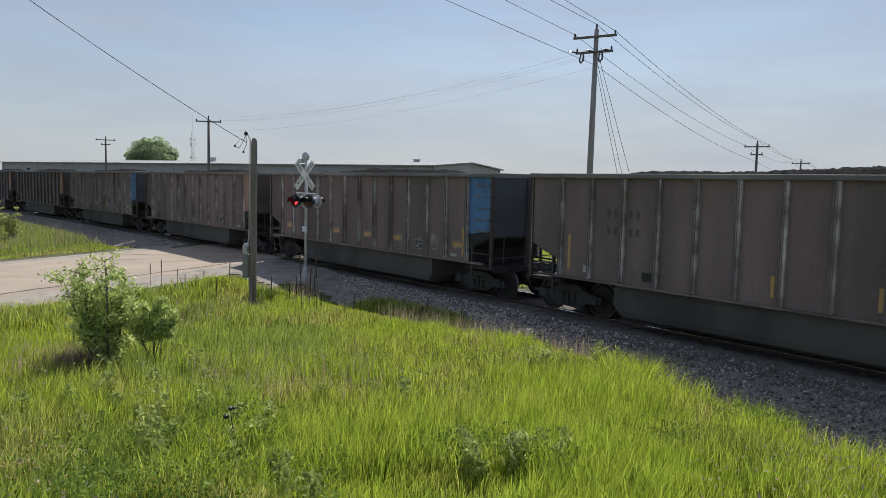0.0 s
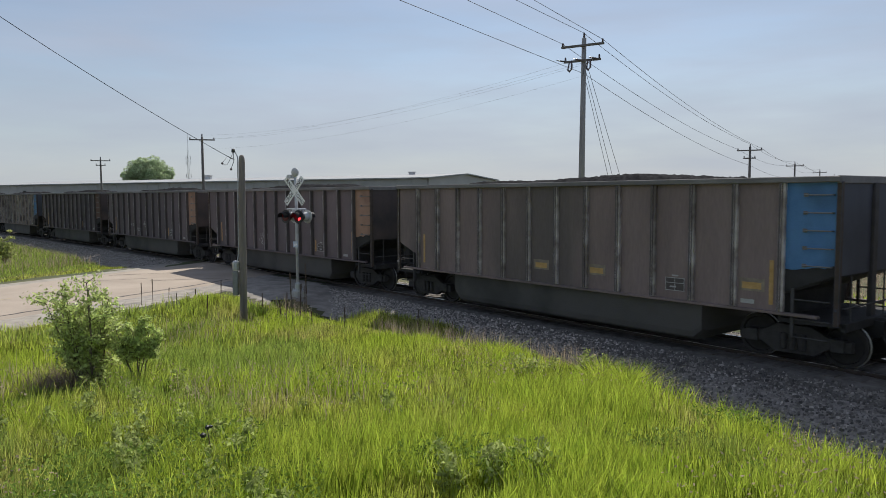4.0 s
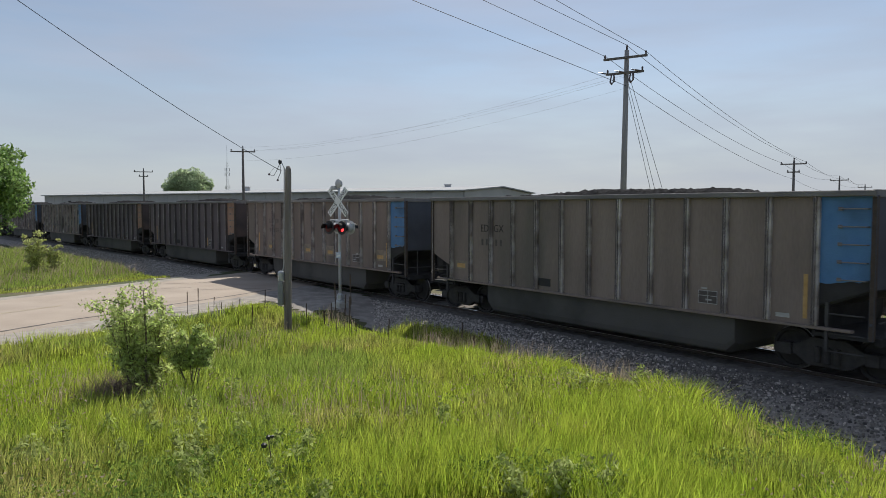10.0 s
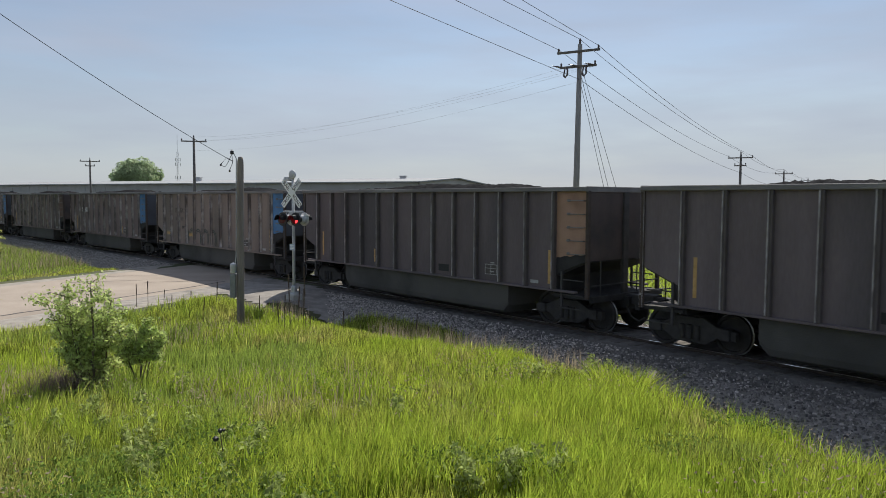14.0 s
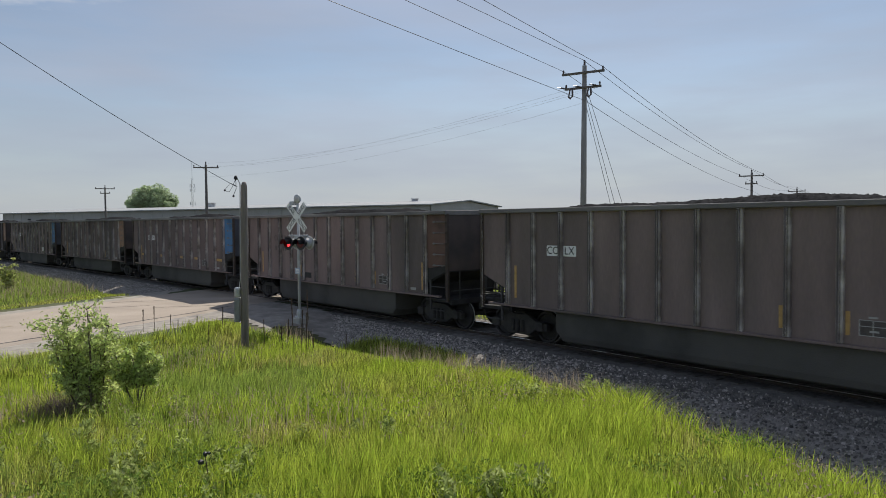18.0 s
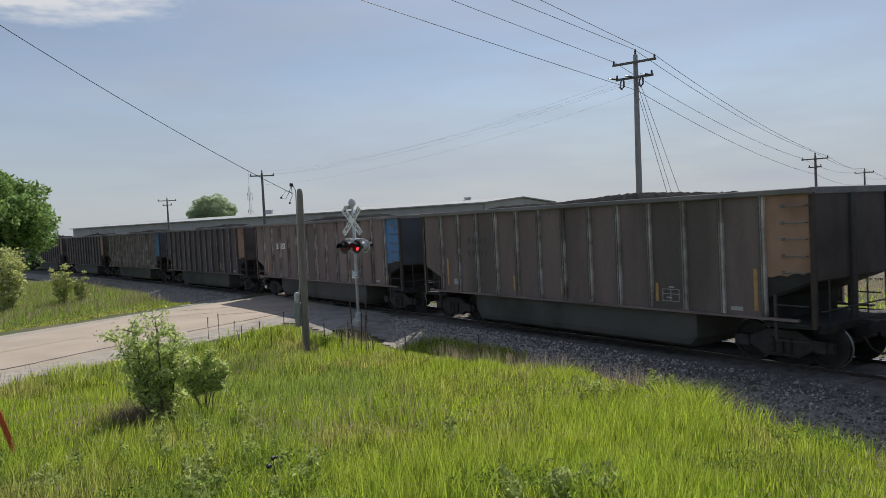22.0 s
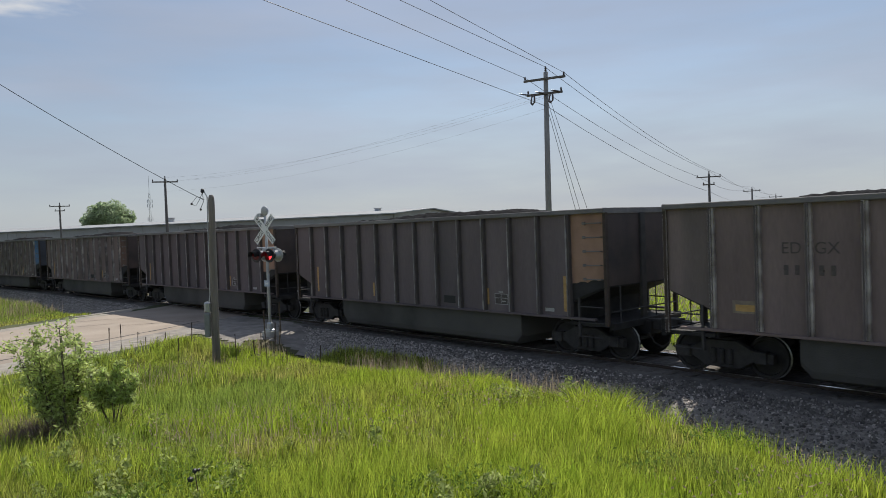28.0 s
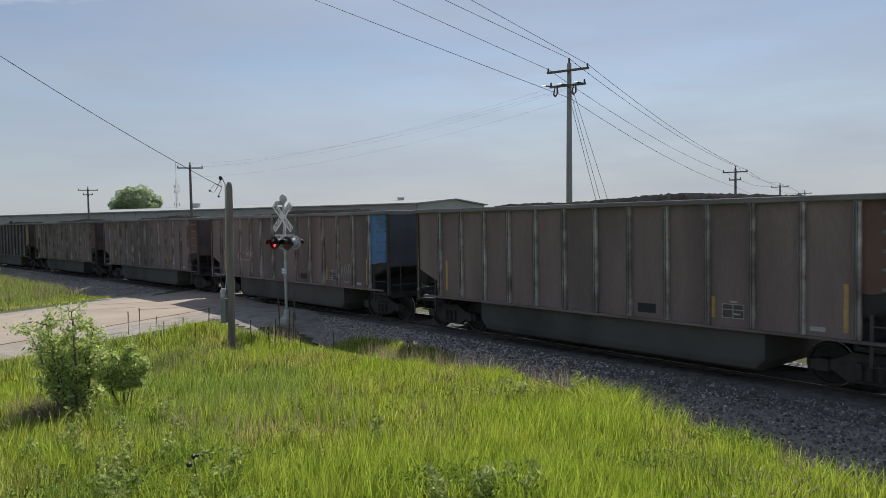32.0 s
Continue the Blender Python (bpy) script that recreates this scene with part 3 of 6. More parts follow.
def car_meshes(style):
    side, rib, end = {"brown": ("car_brown", "rib_brown"), "tan": ("car_tan", "rib_brown"), "grey": ("car_grey", "rib_grey")}[style[0]] + ("end_" + style[1],)
    me = {}
    bm = bmesh.new()
    plate(bm, ((-6.1, 1.12), (6.1, 1.12), (6.1, 1.5), (6.1, 3.78), (-6.1, 3.78), (-6.1, 1.5)), 0.05)
    me["side"] = mesh_of(bm, "side_sheet", M[side])
    bm = bmesh.new()
    soot_line = [(6.1 + 0.11 * k, 1.97 + 0.018 * math.sin(k * 2.1) + 0.015 * math.sin(k * 4.7 + len(style[1])) + 0.014 * k) for k in range(11)]
    plate(bm, (*soot_line, (7.2, 3.78), (6.1, 3.78)), 0.05)
    me["panel"] = mesh_of(bm, "end_panel", M[end])
    bm = bmesh.new()
    plate(bm, ((6.1, 1.5), (7.2, 1.93), *((x, z - 0.002) for x, z in soot_line[::-1])), 0.046)
    me["lower"] = mesh_of(bm, "sooty_lower_panel", M["blackend"])
    bm = bmesh.new()
    plate(bm, ((-6.1, 1.5), (-7.2, 1.93), (-7.2, 3.78), (-6.1, 3.78)), 0.05)
    me["panel_rear"] = mesh_of(bm, "end_panel", M[side])
    bm = bmesh.new()
    if style[0] != "grey":
        box(bm, -0.034, 0.028, -0.07, 0.06, 1.13, 3.74)
        soften(bm, 0.01)
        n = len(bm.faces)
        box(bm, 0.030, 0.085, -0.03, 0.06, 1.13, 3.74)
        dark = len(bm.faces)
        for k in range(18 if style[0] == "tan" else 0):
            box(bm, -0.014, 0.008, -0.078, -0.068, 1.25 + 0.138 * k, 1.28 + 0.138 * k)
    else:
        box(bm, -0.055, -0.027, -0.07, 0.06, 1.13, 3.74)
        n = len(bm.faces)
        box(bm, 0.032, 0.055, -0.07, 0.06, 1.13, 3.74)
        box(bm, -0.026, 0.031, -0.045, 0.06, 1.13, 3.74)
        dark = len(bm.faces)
    # second material: strips added where shade lies beside or inside the rib
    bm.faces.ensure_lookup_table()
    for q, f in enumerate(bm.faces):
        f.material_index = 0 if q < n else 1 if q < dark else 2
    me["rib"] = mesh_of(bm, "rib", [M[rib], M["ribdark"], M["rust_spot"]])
    bm = bmesh.new()
    box(bm, -HALF, HALF, -0.09, 0.09, 3.74, 3.86)
    soften(bm, 0.015)
    me["chord"] = mesh_of(bm, "top_chord", M["chord"])
    bm = bmesh.new()
    box(bm, -6.9, 6.9, -0.06, 0.07, 1.06, 1.12)
    soften(bm, 0.01)
    me["sill"] = mesh_of(bm, "side_sill", M[side])
    bm = bmesh.new()
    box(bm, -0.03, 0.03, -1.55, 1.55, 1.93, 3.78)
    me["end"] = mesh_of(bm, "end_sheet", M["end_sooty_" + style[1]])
    bm = bmesh.new()
    box(bm, -0.035, 0.035, -1.65, 1.65, 3.72, 3.87)
    soften(bm, 0.012)
    me["end_chord"] = mesh_of(bm, "end_chord", M["chord"])
    bm = bmesh.new()
    plate(bm, ((7.2, 1.95), (6.1, 1.52), (6.04, 0.9), (6.1, 0.9), (6.16, 1.47), (7.2, 1.89)), 3.0)
    me["slope"] = mesh_of(bm, "slope_sheet", M["blackend"])
    bm = bmesh.new()
    box(bm, -0.05, 0.05, -0.05, 0.05, 0.95, 3.76)
    soften(bm, 0.01)
    n = len(bm.faces)
    for k in range(15):          # rivet heads down the post
        for sy in (-0.058, 0.058):
            box(bm, -0.022, 0.022, sy - 0.008, sy + 0.008, 1.25 + 0.17 * k, 1.30 + 0.17 * k)
    bm.faces.ensure_lookup_table()
    for f in bm.faces[n:]:
        f.material_index = 1
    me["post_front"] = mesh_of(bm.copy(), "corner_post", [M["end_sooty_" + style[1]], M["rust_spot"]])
    me["post"] = mesh_of(bm, "corner_post", [M[rib], M["rust_spot"]])
    bm = bmesh.new()
    box(bm, 7.2, 7.3, -0.11, 0.11, 0.9, 3.74)
    soften(bm, 0.015)
    me["midpost"] = mesh_of(bm, "end_post", M["soot"])
    # tub between the trucks
    bm = bmesh.new()
    prof = [(1.5, 1.05), (1.5, 0.42), (1.47, 0.28), (1.3, 0.2), (-1.3, 0.2), (-1.47, 0.28), (-1.5, 0.42), (-1.5, 1.05)]
    rings = [[bm.verts.new((x, y * k, z)) for y, z in prof] for x, k in ((-4.32, 1), (-4.1, 1), (4.1, 1), (4.32, 1))]
    for r in (rings[0], rings[-1]):
        for v in r:
            v.co.z = 1.05 - (1.05 - v.co.z) * 0.72
    for a, b in zip(rings, rings[1:]):
        for k in range(len(prof)):
            bm.faces.new((a[k], a[(k + 1) % len(prof)], b[(k + 1) % len(prof)], b[k]))
    bm.faces.new(rings[0])
    bm.faces.new(rings[-1])
    me["tub"] = mesh_of(bm, "tub", M["tub"])
    bm = bmesh.new()
    tube(bm, [(-0.27, 0.0, 0), (-0.27, -0.09, 0), (0.27, -0.09, 0), (0.27, 0.0, 0)], 0.014, 5)
    box(bm, -0.31, -0.23, -0.03, 0.0, -0.035, 0.035)
    me["grab"] = mesh_of(bm, "grab_iron", M["chord"])
    bm = bmesh.new()
    box(bm, 6.1, 7.4, -1.55, 1.55, 0.92, 1.0)
    box(bm, 5.2, 7.6, -0.25, 0.25, 0.62, 0.95)
    box(bm, 7.3, 7.42, -1.55, 1.55, 0.86, 1.02)
    me["platform"] = mesh_of(bm, "end_platform", M["blackend"])
    bm = bmesh.new()
    box(bm, 7.4, 7.85, -0.14, 0.14, 0.74, 1.0)
    box(bm, 7.85, 8.11, -0.19, 0.19, 0.68, 1.04)
    tube(bm, [(7.6, -0.35, 0.7), (7.75, -0.36, 0.45), (7.95, -0.3, 0.34), (8.09, -0.2, 0.45)], 0.03, 6)
    soften(bm, 0.02)
    me["coupler"] = mesh_of(bm, "coupler", M["running"])
    bm = bmesh.new()
    tube(bm, [(0, 0, 1.0), (0, 0, 1.93)], 0.018, 5)
    me["upright"] = mesh_of(bm, "end_upright", M["soot"])
    bm = bmesh.new()
    tube(bm, [(0, -1.5, 0), (0, 1.5, 0)], 0.018, 5)
    me["handrail"] = mesh_of(bm, "end_handrail", M["soot"])
    bm = bmesh.new()
    box(bm, -0.03, 0.03, -0.03, 0.03, 0.62, 1.62)
    me["stile"] = mesh_of(bm, "ladder_stile", M["soot"])
    bm = bmesh.new()
    tube(bm, [(6.38, 0, 0), (7.1, 0, 0)], 0.018, 5)
    me["rung"] = mesh_of(bm, "ladder_rung", M["soot"])
    # coal
    rng = random.Random(style[0])
    for kind in range(3):
        nx, ny = 210, 22
        v = []
        for i in range(nx + 1):
            for j in range(ny + 1):
                x, y = -7.1 + 14.2 * i / nx, -1.48 + 2.96 * j / ny
                ends = smooth(7.1, 3.6, abs(x + 0.8 * (kind - 1))) * (1 - smooth(0.5, 1.5, abs(y)) * 0.95)
                wave = 0.85 + 0.3 * noise.noise((x * 0.3, kind * 5.1, 0.2))
                z = 3.46 + 0.58 * ends * wave + 0.04 * noise.noise((x * 2.3, y * 2.3, kind * 7)) + 0.035 * noise.noise((x * 6, y * 6, kind * 3)) + rng.uniform(-0.04, 0.04)
                v.append((x, y, z))
        f = [(i * (ny + 1) + j, (i + 1) * (ny + 1) + j, (i + 1) * (ny + 1) + j + 1, i * (ny + 1) + j + 1) for i in range(nx) for j in range(ny)]
        me["coal", kind] = arrays("coal_load", v, f, M["coal"])
    return me


def wheel_meshes():
    me = {}
    bm = bmesh.new()
    lathe(bm, [(0.06, -0.11), (0.1, -0.10), (0.12, -0.03), (0.37, 0.0), (0.39, -0.05), (0.455, -0.05), (0.458, 0.045), (0.485, 0.055), (0.485, 0.08), (0.39, 0.08), (0.37, 0.03), (0.12, 0.02), (0.1, 0.1), (0.06, 0.1)], 22, "y")
    for f in bm.faces:
        c = f.calc_center_median()
        r = math.hypot(c.x, c.z)
        f.material_index = 1 if r > 0.455 and abs(c.y) < 0.06 else 0
    half = bmesh.new()
    for sy in (-1, 1):
        bm2 = bm.copy()
        bm2.transform(Matrix.Translation((0, sy * 0.755, 0)) @ Matrix.Diagonal((1, -sy, 1, 1)))
        tmp = bpy.data.meshes.new("wheel")
        bm2.to_mesh(tmp)
        bm2.free()
        half.from_mesh(tmp)
        bpy.data.meshes.remove(tmp)
    bm.free()
    tube(half, [(0, -0.95, 0), (0, 0.95, 0)], 0.07, 10)
    me["wheelset"] = mesh_of(half, "wheelset", [M["wheelsteel"], M["wheelrim"]])
    bm = bmesh.new()
    plate(bm, ((-1.15, 0.36), (-1.15, 0.58), (-0.7, 0.62), (-0.35, 0.8), (0.35, 0.8), (0.7, 0.62), (1.15, 0.58), (1.15, 0.36), (0.7, 0.38), (0.42, 0.2), (-0.42, 0.2), (-0.7, 0.38)), 0.16)
    for x in (-0.89, 0.89):
        box(bm, x - 0.13, x + 0.13, -0.14, 0.1, 0.36, 0.62)
    for x in (-0.2, 0, 0.2):
        tube(bm, [(x, -0.1, 0.28), (x, -0.1, 0.62)], 0.07, 8)
    soften(bm, 0.015)
    me["frame"] = mesh_of(bm, "side_frame", M["running"])
    bm = bmesh.new()
    box(bm, -0.2, 0.2, -1.0, 1.0, 0.5, 0.85)
    soften(bm, 0.03)
    me["bolster"] = mesh_of(bm, "bolster", M["running"])
    return me


def squiggle(seed, w, h, mat="chalk"):
    """A loose painted scrawl with no letters in it: a jagged run of strokes, round loops and an underline, as thin raised lines."""
    r = random.Random(seed)
    bm = bmesh.new()
    peaks = r.randint(7, 11)
    tube(bm, [(w * (2 * k / peaks - 1) + r.uniform(-0.05, 0.05) * w, 0, h * (0.75 if k % 2 else -0.55) * r.uniform(0.55, 1.0)) for k in range(peaks + 1)], 0.017, 4)
    for _ in range(r.randint(2, 3)):
        cx, cz, a, b, c = r.uniform(-0.8, 0.8) * w, r.uniform(-0.5, 0.7) * h, w * r.uniform(0.12, 0.24), h * r.uniform(0.25, 0.5), r.uniform(0, 6)
        tube(bm, [(cx + a * math.cos(0.42 * k + c), 0, cz + b * math.sin(0.42 * k + c)) for k in range(15)], 0.015, 4)
    tube(bm, [(-0.5 * w, 0, -0.75 * h), (0.1 * w, 0, -0.85 * h), (0.6 * w, 0, -0.7 * h)], 0.014, 4)
    for v in bm.verts:
        v.co.y *= 0.12
    return mesh_of(bm, "scrawl", M[mat])


def bubble(seed, w, h):
    """A round painted arch drawn twice, one line inside the other, with a curled foot."""
    r = random.Random(seed)
    bm = bmesh.new()
    for k, (a, b) in enumerate(((1.0, 1.0), (0.72, 0.78))):
        turn = r.uniform(-0.25, 0.25)
        pts = [(a * w * math.cos(2.8 - 0.2 * q + turn), 0, b * h * (math.sin(2.8 - 0.2 * q + turn) * 0.9 + 0.1)) for q in range(13)]
        pts += [(pts[-1][0] + 0.02 * w, 0, -0.5 * h * b), (pts[-1][0] - 0.25 * w * a, 0, -0.8 * h * b)]
        tube(bm, pts, 0.026, 5)
    for v in bm.verts:
        v.co.y *= 0.1
    return mesh_of(bm, "scrawl", M["darkgreen"])


def flat(name, w, h, mat):
    bm = bmesh.new()
    box(bm, -w / 2, w / 2, -0.002, 0.002, -h / 2, h / 2)
    return mesh_of(bm, name, M[mat])


STYLES = [("brown", "orange"), ("brown", "orange"), ("brown", "blue"), ("brown", "orange"), ("brown", "blue"), ("grey", "orange"), ("grey", "orange"), ("grey", "dull"), ("tan", "blue"), ("tan", "blue"), ("grey", "orange"), ("grey", "orange"), ("tan", "blue"), ("brown", "blue"), ("brown", "dull"), ("brown", "blue"), ("brown", "orange"), ("brown", "blue"), ("grey", "orange"), ("brown", "blue"), ("grey", "orange"), ("grey", "orange"), ("brown", "dull"), ("brown", "blue"), ("brown", "dull"), ("brown", "dull"), ("grey", "orange"), ("brown", "blue"), ("grey", "dull"), ("brown", "blue"), ("grey", "orange"), ("brown", "blue"), ("grey", "orange")]
WORDS = {"brown": "rust-brown", "tan": "dusty tan", "grey": "sooty grey", "blue": "faded blue", "orange": "faded orange", "dull": "sooty orange"}


# which car carries what: yellow bars, rubbed yellow patches, white panels, faded lettering, painted scrawls (place, height, size)
BARS = {15, 31}
PATCHES = {8: (-5.55,), 12: (-5.55, -2.62), 2: (5.6, 2.5, 0.5, -1.6, -5.55), 4: (5.5, 1.4, -0.6), 9: (5.5, 1.5, -0.5, -4.5), 19: (-5.4, -2.4, 1.4, 4.3), 28: (5.5, 0.4)}
BOXES = {13, 15, 17}
LETTERS = {1: "", 2: "ED GX", 8: "ED GX", 9: "", 12: "ED GX", 14: "CO LX", 16: "", 19: "ED GX", 27: ""}
SCRAWLS = {3: ((0.94, 1.73, 0.5, 0.3),), 2: ((4.52, 1.6, 0.18, 0.3),), 5: ((-1.3, 1.62, 0.4, 0.32),), 6: ((-2.6, 1.78, 0.36, 0.12), (-1.5, 1.55, 0.38, 0.13), (-0.4, 1.86, 0.36, 0.15)), 12: ((-3.55, 2.0, 0.2, 0.1),),
           23: ((-3.7, 2.1, 0.8, 0.3), (4.6, 1.6, 0.35, 0.4)), 24: ((-2.5, 1.7, 0.5, 0.2),)}


def coal_cars():
    sets, wm, made = {}, wheel_meshes(), []
    marks = {k: flat(k, *v) for k, v in {"stripe_tall": (0.09, 0.92, "stripe"), "stripe_short": (0.08, 0.46, "stripe"), "data_plate": (0.5, 0.3, "lettering"), "plate_line": (0.5, 0.014, "chalk"), "plate_edge": (0.014, 0.3, "chalk"),
             "white_box": (0.46, 0.28, "white"), "white_plate": (0.54, 0.33, "white"), "letter_dark": (0.1, 0.2, "darkpatch"), "yellow_bar": (0.62, 0.13, "stripe"), "pale_square": (0.2, 0.18, "chalk"), "dark_square": (0.5, 0.22, "darkpatch"), "plate_text": (0.16, 0.035, "chalk"), "wide_patch": (0.8, 0.42, "scuff"), "patch": (0.56, 0.27, "scuff"), "half_bar": (0.42, 0.14, "stripe"), "small_label": (0.3, 0.09, "chalk"), "letter": (0.09, 0.2, "lettering")}.items()}
    for i, style in enumerate(STYLES):
        rnd = random.Random(i * 7 + 1)
        if style not in sets:
            sets[style] = car_meshes(style)
        me = sets[style]
        car = tagged(new("coal_car"), f"{WORDS[style[0]]} ribbed coal gondola with {WORDS[style[1]]} end, coal-laden", "freight car", "coal cars of the train")
        for sy in (-1, 1):
            part("side_sheet", me["side"], None, car, m=pose(0, sy * 1.53, 0))
            part("end_panel", me["panel"], None, car, WORDS[style[1]] + " painted end panel", pose(0, sy * 1.532, 0))
            part("lower_panel", me["lower"], None, car, "sooty lower panel", pose(0, sy * 1.532, 0))
            part("end_panel", me["panel_rear"], None, car, m=pose(0, sy * 1.532, 0))
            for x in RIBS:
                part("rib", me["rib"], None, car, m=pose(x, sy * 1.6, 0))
            part("top_chord", me["chord"], None, car, m=pose(0, sy * 1.59, 0))
            part("side_sill", me["sill"], None, car, m=pose(0, sy * 1.59, 0))
            for x, post in ((-7.24, "post"), (7.24, "post_front")):
                part("corner_post", me[post], None, car, m=pose(x, sy * 1.57, 0))
            for a in (0, 180):
                turn = pose(0, 0, 0, 0, 0, a) @ pose(0, sy * 1.56, 0)
                part("ladder_stile", me["stile"], None, car, m=turn @ pose(6.38, 0, 0))
                for z in (0.64, 1.0, 1.4):
                    part("ladder_rung", me["rung"], None, car, m=turn @ pose(0, 0, z))
        for z in (2.1, 2.45, 2.8, 3.15, 3.5):
            part("grab_iron", me["grab"], None, car, m=pose(6.86, -1.557, z))
        for a in (0, 180):
            turn = pose(0, 0, 0, 0, 0, a)
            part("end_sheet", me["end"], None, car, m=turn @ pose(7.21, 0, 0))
            part("end_chord", me["end_chord"], None, car, m=turn @ pose(7.24, 0, 0))
            part("slope_sheet", me["slope"], None, car, m=turn)
            part("end_post", me["midpost"], None, car, m=turn)
            part("end_platform", me["platform"], None, car, m=turn)
            part("coupler", me["coupler"], None, car, m=turn)
            for y in (-1.1, 0.5):
                part("end_upright", me["upright"], None, car, m=turn @ pose(7.3, y, 0))
            for z in (1.3,):
                part("end_handrail", me["handrail"], None, car, m=turn @ pose(7.33, 0, z))
        part("tub", me["tub"], None, car)
        part("coal_load", me["coal", i % 3], None, car, "heaped black coal")
        axles = []
        for x in (-6.2, 6.2):
            truck = part("truck", wm["bolster"], None, car, "sooty four-wheeled truck", pose(x, 0, 0))
            for sy in (-1, 1):
                part("side_frame", wm["frame"], None, truck, m=pose(0, sy * 1.02, 0, 0, 0, 0 if sy < 0 else 180))
            for ax in (-0.89, 0.89):
                axles.append((part("wheelset", wm["wheelset"], None, truck, "axle with two steel wheels", pose(ax, 0, 0.46)), ax))
        # marks on the side that faces the bank
        y = -1.563

        def mark(name, mesh, x, z, dy=0.0):
            return part(name, marks[mesh], None, car, m=pose(x, y - dy, z))
        mark("reflector", "stripe_tall", 5.93, 1.7)
        if "ED" not in LETTERS.get(i, ""):
            mark("reflector", "stripe_tall", -5.82, 1.78)
        if i in BARS:
            for x in (-5.46, -2.32, 0.68, 2.68, 5.5):
                mark("yellow_bar", "yellow_bar", x, 1.67)
        elif i in PATCHES:
            for x in PATCHES[i]:
                dx = rnd.uniform(-0.08, 0.08)
                mark("painted_patch", "wide_patch" if i == 9 else "patch", x + dx, 1.62 + (0.04 if i == 9 else 0))
                mark("yellow_bar", "half_bar", x + dx, 1.6, 0.004)
        else:
            for x in (3.2, 1.9, -0.14, -2.3, -4.1):
                if rnd.random() < 0.7 or i == 5:
                    mark("reflector", "stripe_short", x + rnd.uniform(-0.06, 0.06), 1.52)
        frame_ob = part("data_plate", marks["data_plate"], None, car, "stencilled data panel", pose(3.66, y, 1.46))
        for dz in (-0.145, 0.03, 0.145):
            part("plate_border", marks["plate_line"], None, frame_ob, m=pose(0, -0.004, dz))
        for dx in (-0.243, 0.0, 0.243):
            part("plate_border", marks["plate_edge"], None, frame_ob, m=pose(dx, -0.006, 0))
        part("plate_text", marks["plate_text"], None, frame_ob, m=pose(rnd.uniform(-0.12, 0.12), -0.004, -0.06))
        part("plate_text", marks["plate_text"], None, frame_ob, m=pose(rnd.uniform(-0.1, 0.1), 0, 0.2))
        mark("small_label", "small_label", 5.45 + rnd.uniform(-0.1, 0.1), 1.26)
        if rnd.random() < 0.5:
            mark("small_label", "pale_square", -5.35 + rnd.uniform(-0.2, 0.2), rnd.uniform(1.35, 1.6))
        if rnd.random() < 0.4 and i != 19:
            mark("painted_out_patch", "dark_square", rnd.choice((-3.2, -1.7, 1.5)), 1.36)
        if i in BOXES:
            for x, w in ((-4.36, "CO"), (-3.78, "LX")):
                box_ob = mark("white_panel", "white_box", x, 2.7)
                part("lettering", words(w, 0.29, M["black"], "lettering"), None, box_ob, m=pose(0, -0.005, 0))
        elif i in LETTERS:          # faded marks, as plain bars
            for j, x in enumerate((-4.42, -3.74)):
                if LETTERS[i]:
                    part("lettering", words(LETTERS[i].split()[j], 0.33, M["stencil" if i in (8, 12) else "lettering"], "lettering"), None, car, m=pose(x, y, 2.85))
                for z in (2.42,) if LETTERS[i] else (2.85, 2.42):
                    for dx in (-0.11, 0.11):
                        mark("lettering_bar", "letter", x + dx, z)
        for x, z, w, h in SCRAWLS.get(i, ()):
            part("scrawl", squiggle(i * 3 + int(x * 10), w, h, "darkpatch" if i in (3, 12) else "chalk"), None, car, m=pose(x, y, z))
        if i == 12:
            for q, (x, w) in enumerate(((-3.1, 0.28), (-2.45, 0.34), (-1.65, 0.36), (-0.8, 0.4), (0.1, 0.4))):
                part("scrawl", bubble(q + 60, w, 0.42), None, car, "dark green painted bubble scrawl", pose(x, y - 0.004, 1.5))
        if i == 19:
            part("scrawl", words("d", 0.52, M["chalk"], "scrawl"), None, car, "white chalked mark", pose(-1.76, y, 1.93))
            part("scrawl", words("5", 0.46, M["chalk"], "scrawl"), None, car, "white chalked mark", pose(-1.4, y, 1.58))
        if i == 17:
            mark("white_panel", "white_plate", 3.55, 1.47, 0.012)
        made.append((car, i - 2, axles))
    return made


# ---- plants ----
GX0, GY0, GSTEP = -60.0, 0.0, 0.5


def ground_grid():
    nx, ny = 240, 180
    return np.array([[ground_z(GX0 + GSTEP * i, GY0 + GSTEP * j) for i in range(nx)] for j in range(ny)])


def on_ground(grid, x, y):
    fx, fy = np.clip((x - GX0) / GSTEP, 0, 238.9), np.clip((y - GY0) / GSTEP, 0, 178.9)
    i, j = fx.astype(int), fy.astype(int)
    a, b = fx - i, fy - j
    return (grid[j, i] * (1 - a) + grid[j, i + 1] * a) * (1 - b) + (grid[j + 1, i] * (1 - a) + grid[j + 1, i + 1] * a) * b


def offs(x, y):
    th = radians(TH)
    dx, dy = x - TX, y - TY
    al = dx * math.cos(th) + dy * math.sin(th)
    return dx * math.sin(th) - dy * math.cos(th) + TK * al * al / 2 + TK2 * al ** 3 / 6


def lumps(x, y, k, seed):
    """A cheap smooth field between about -1 and 1."""
    rng = np.random.default_rng(seed)
    out = 0
    for _ in range(6):
        a, p, f = rng.uniform(0, 6.28), rng.uniform(0, 6.28), k * rng.uniform(0.6, 1.7)
        out = out + np.sin((x * math.cos(a) + y * math.sin(a)) * f + p)
    return out / 3.0


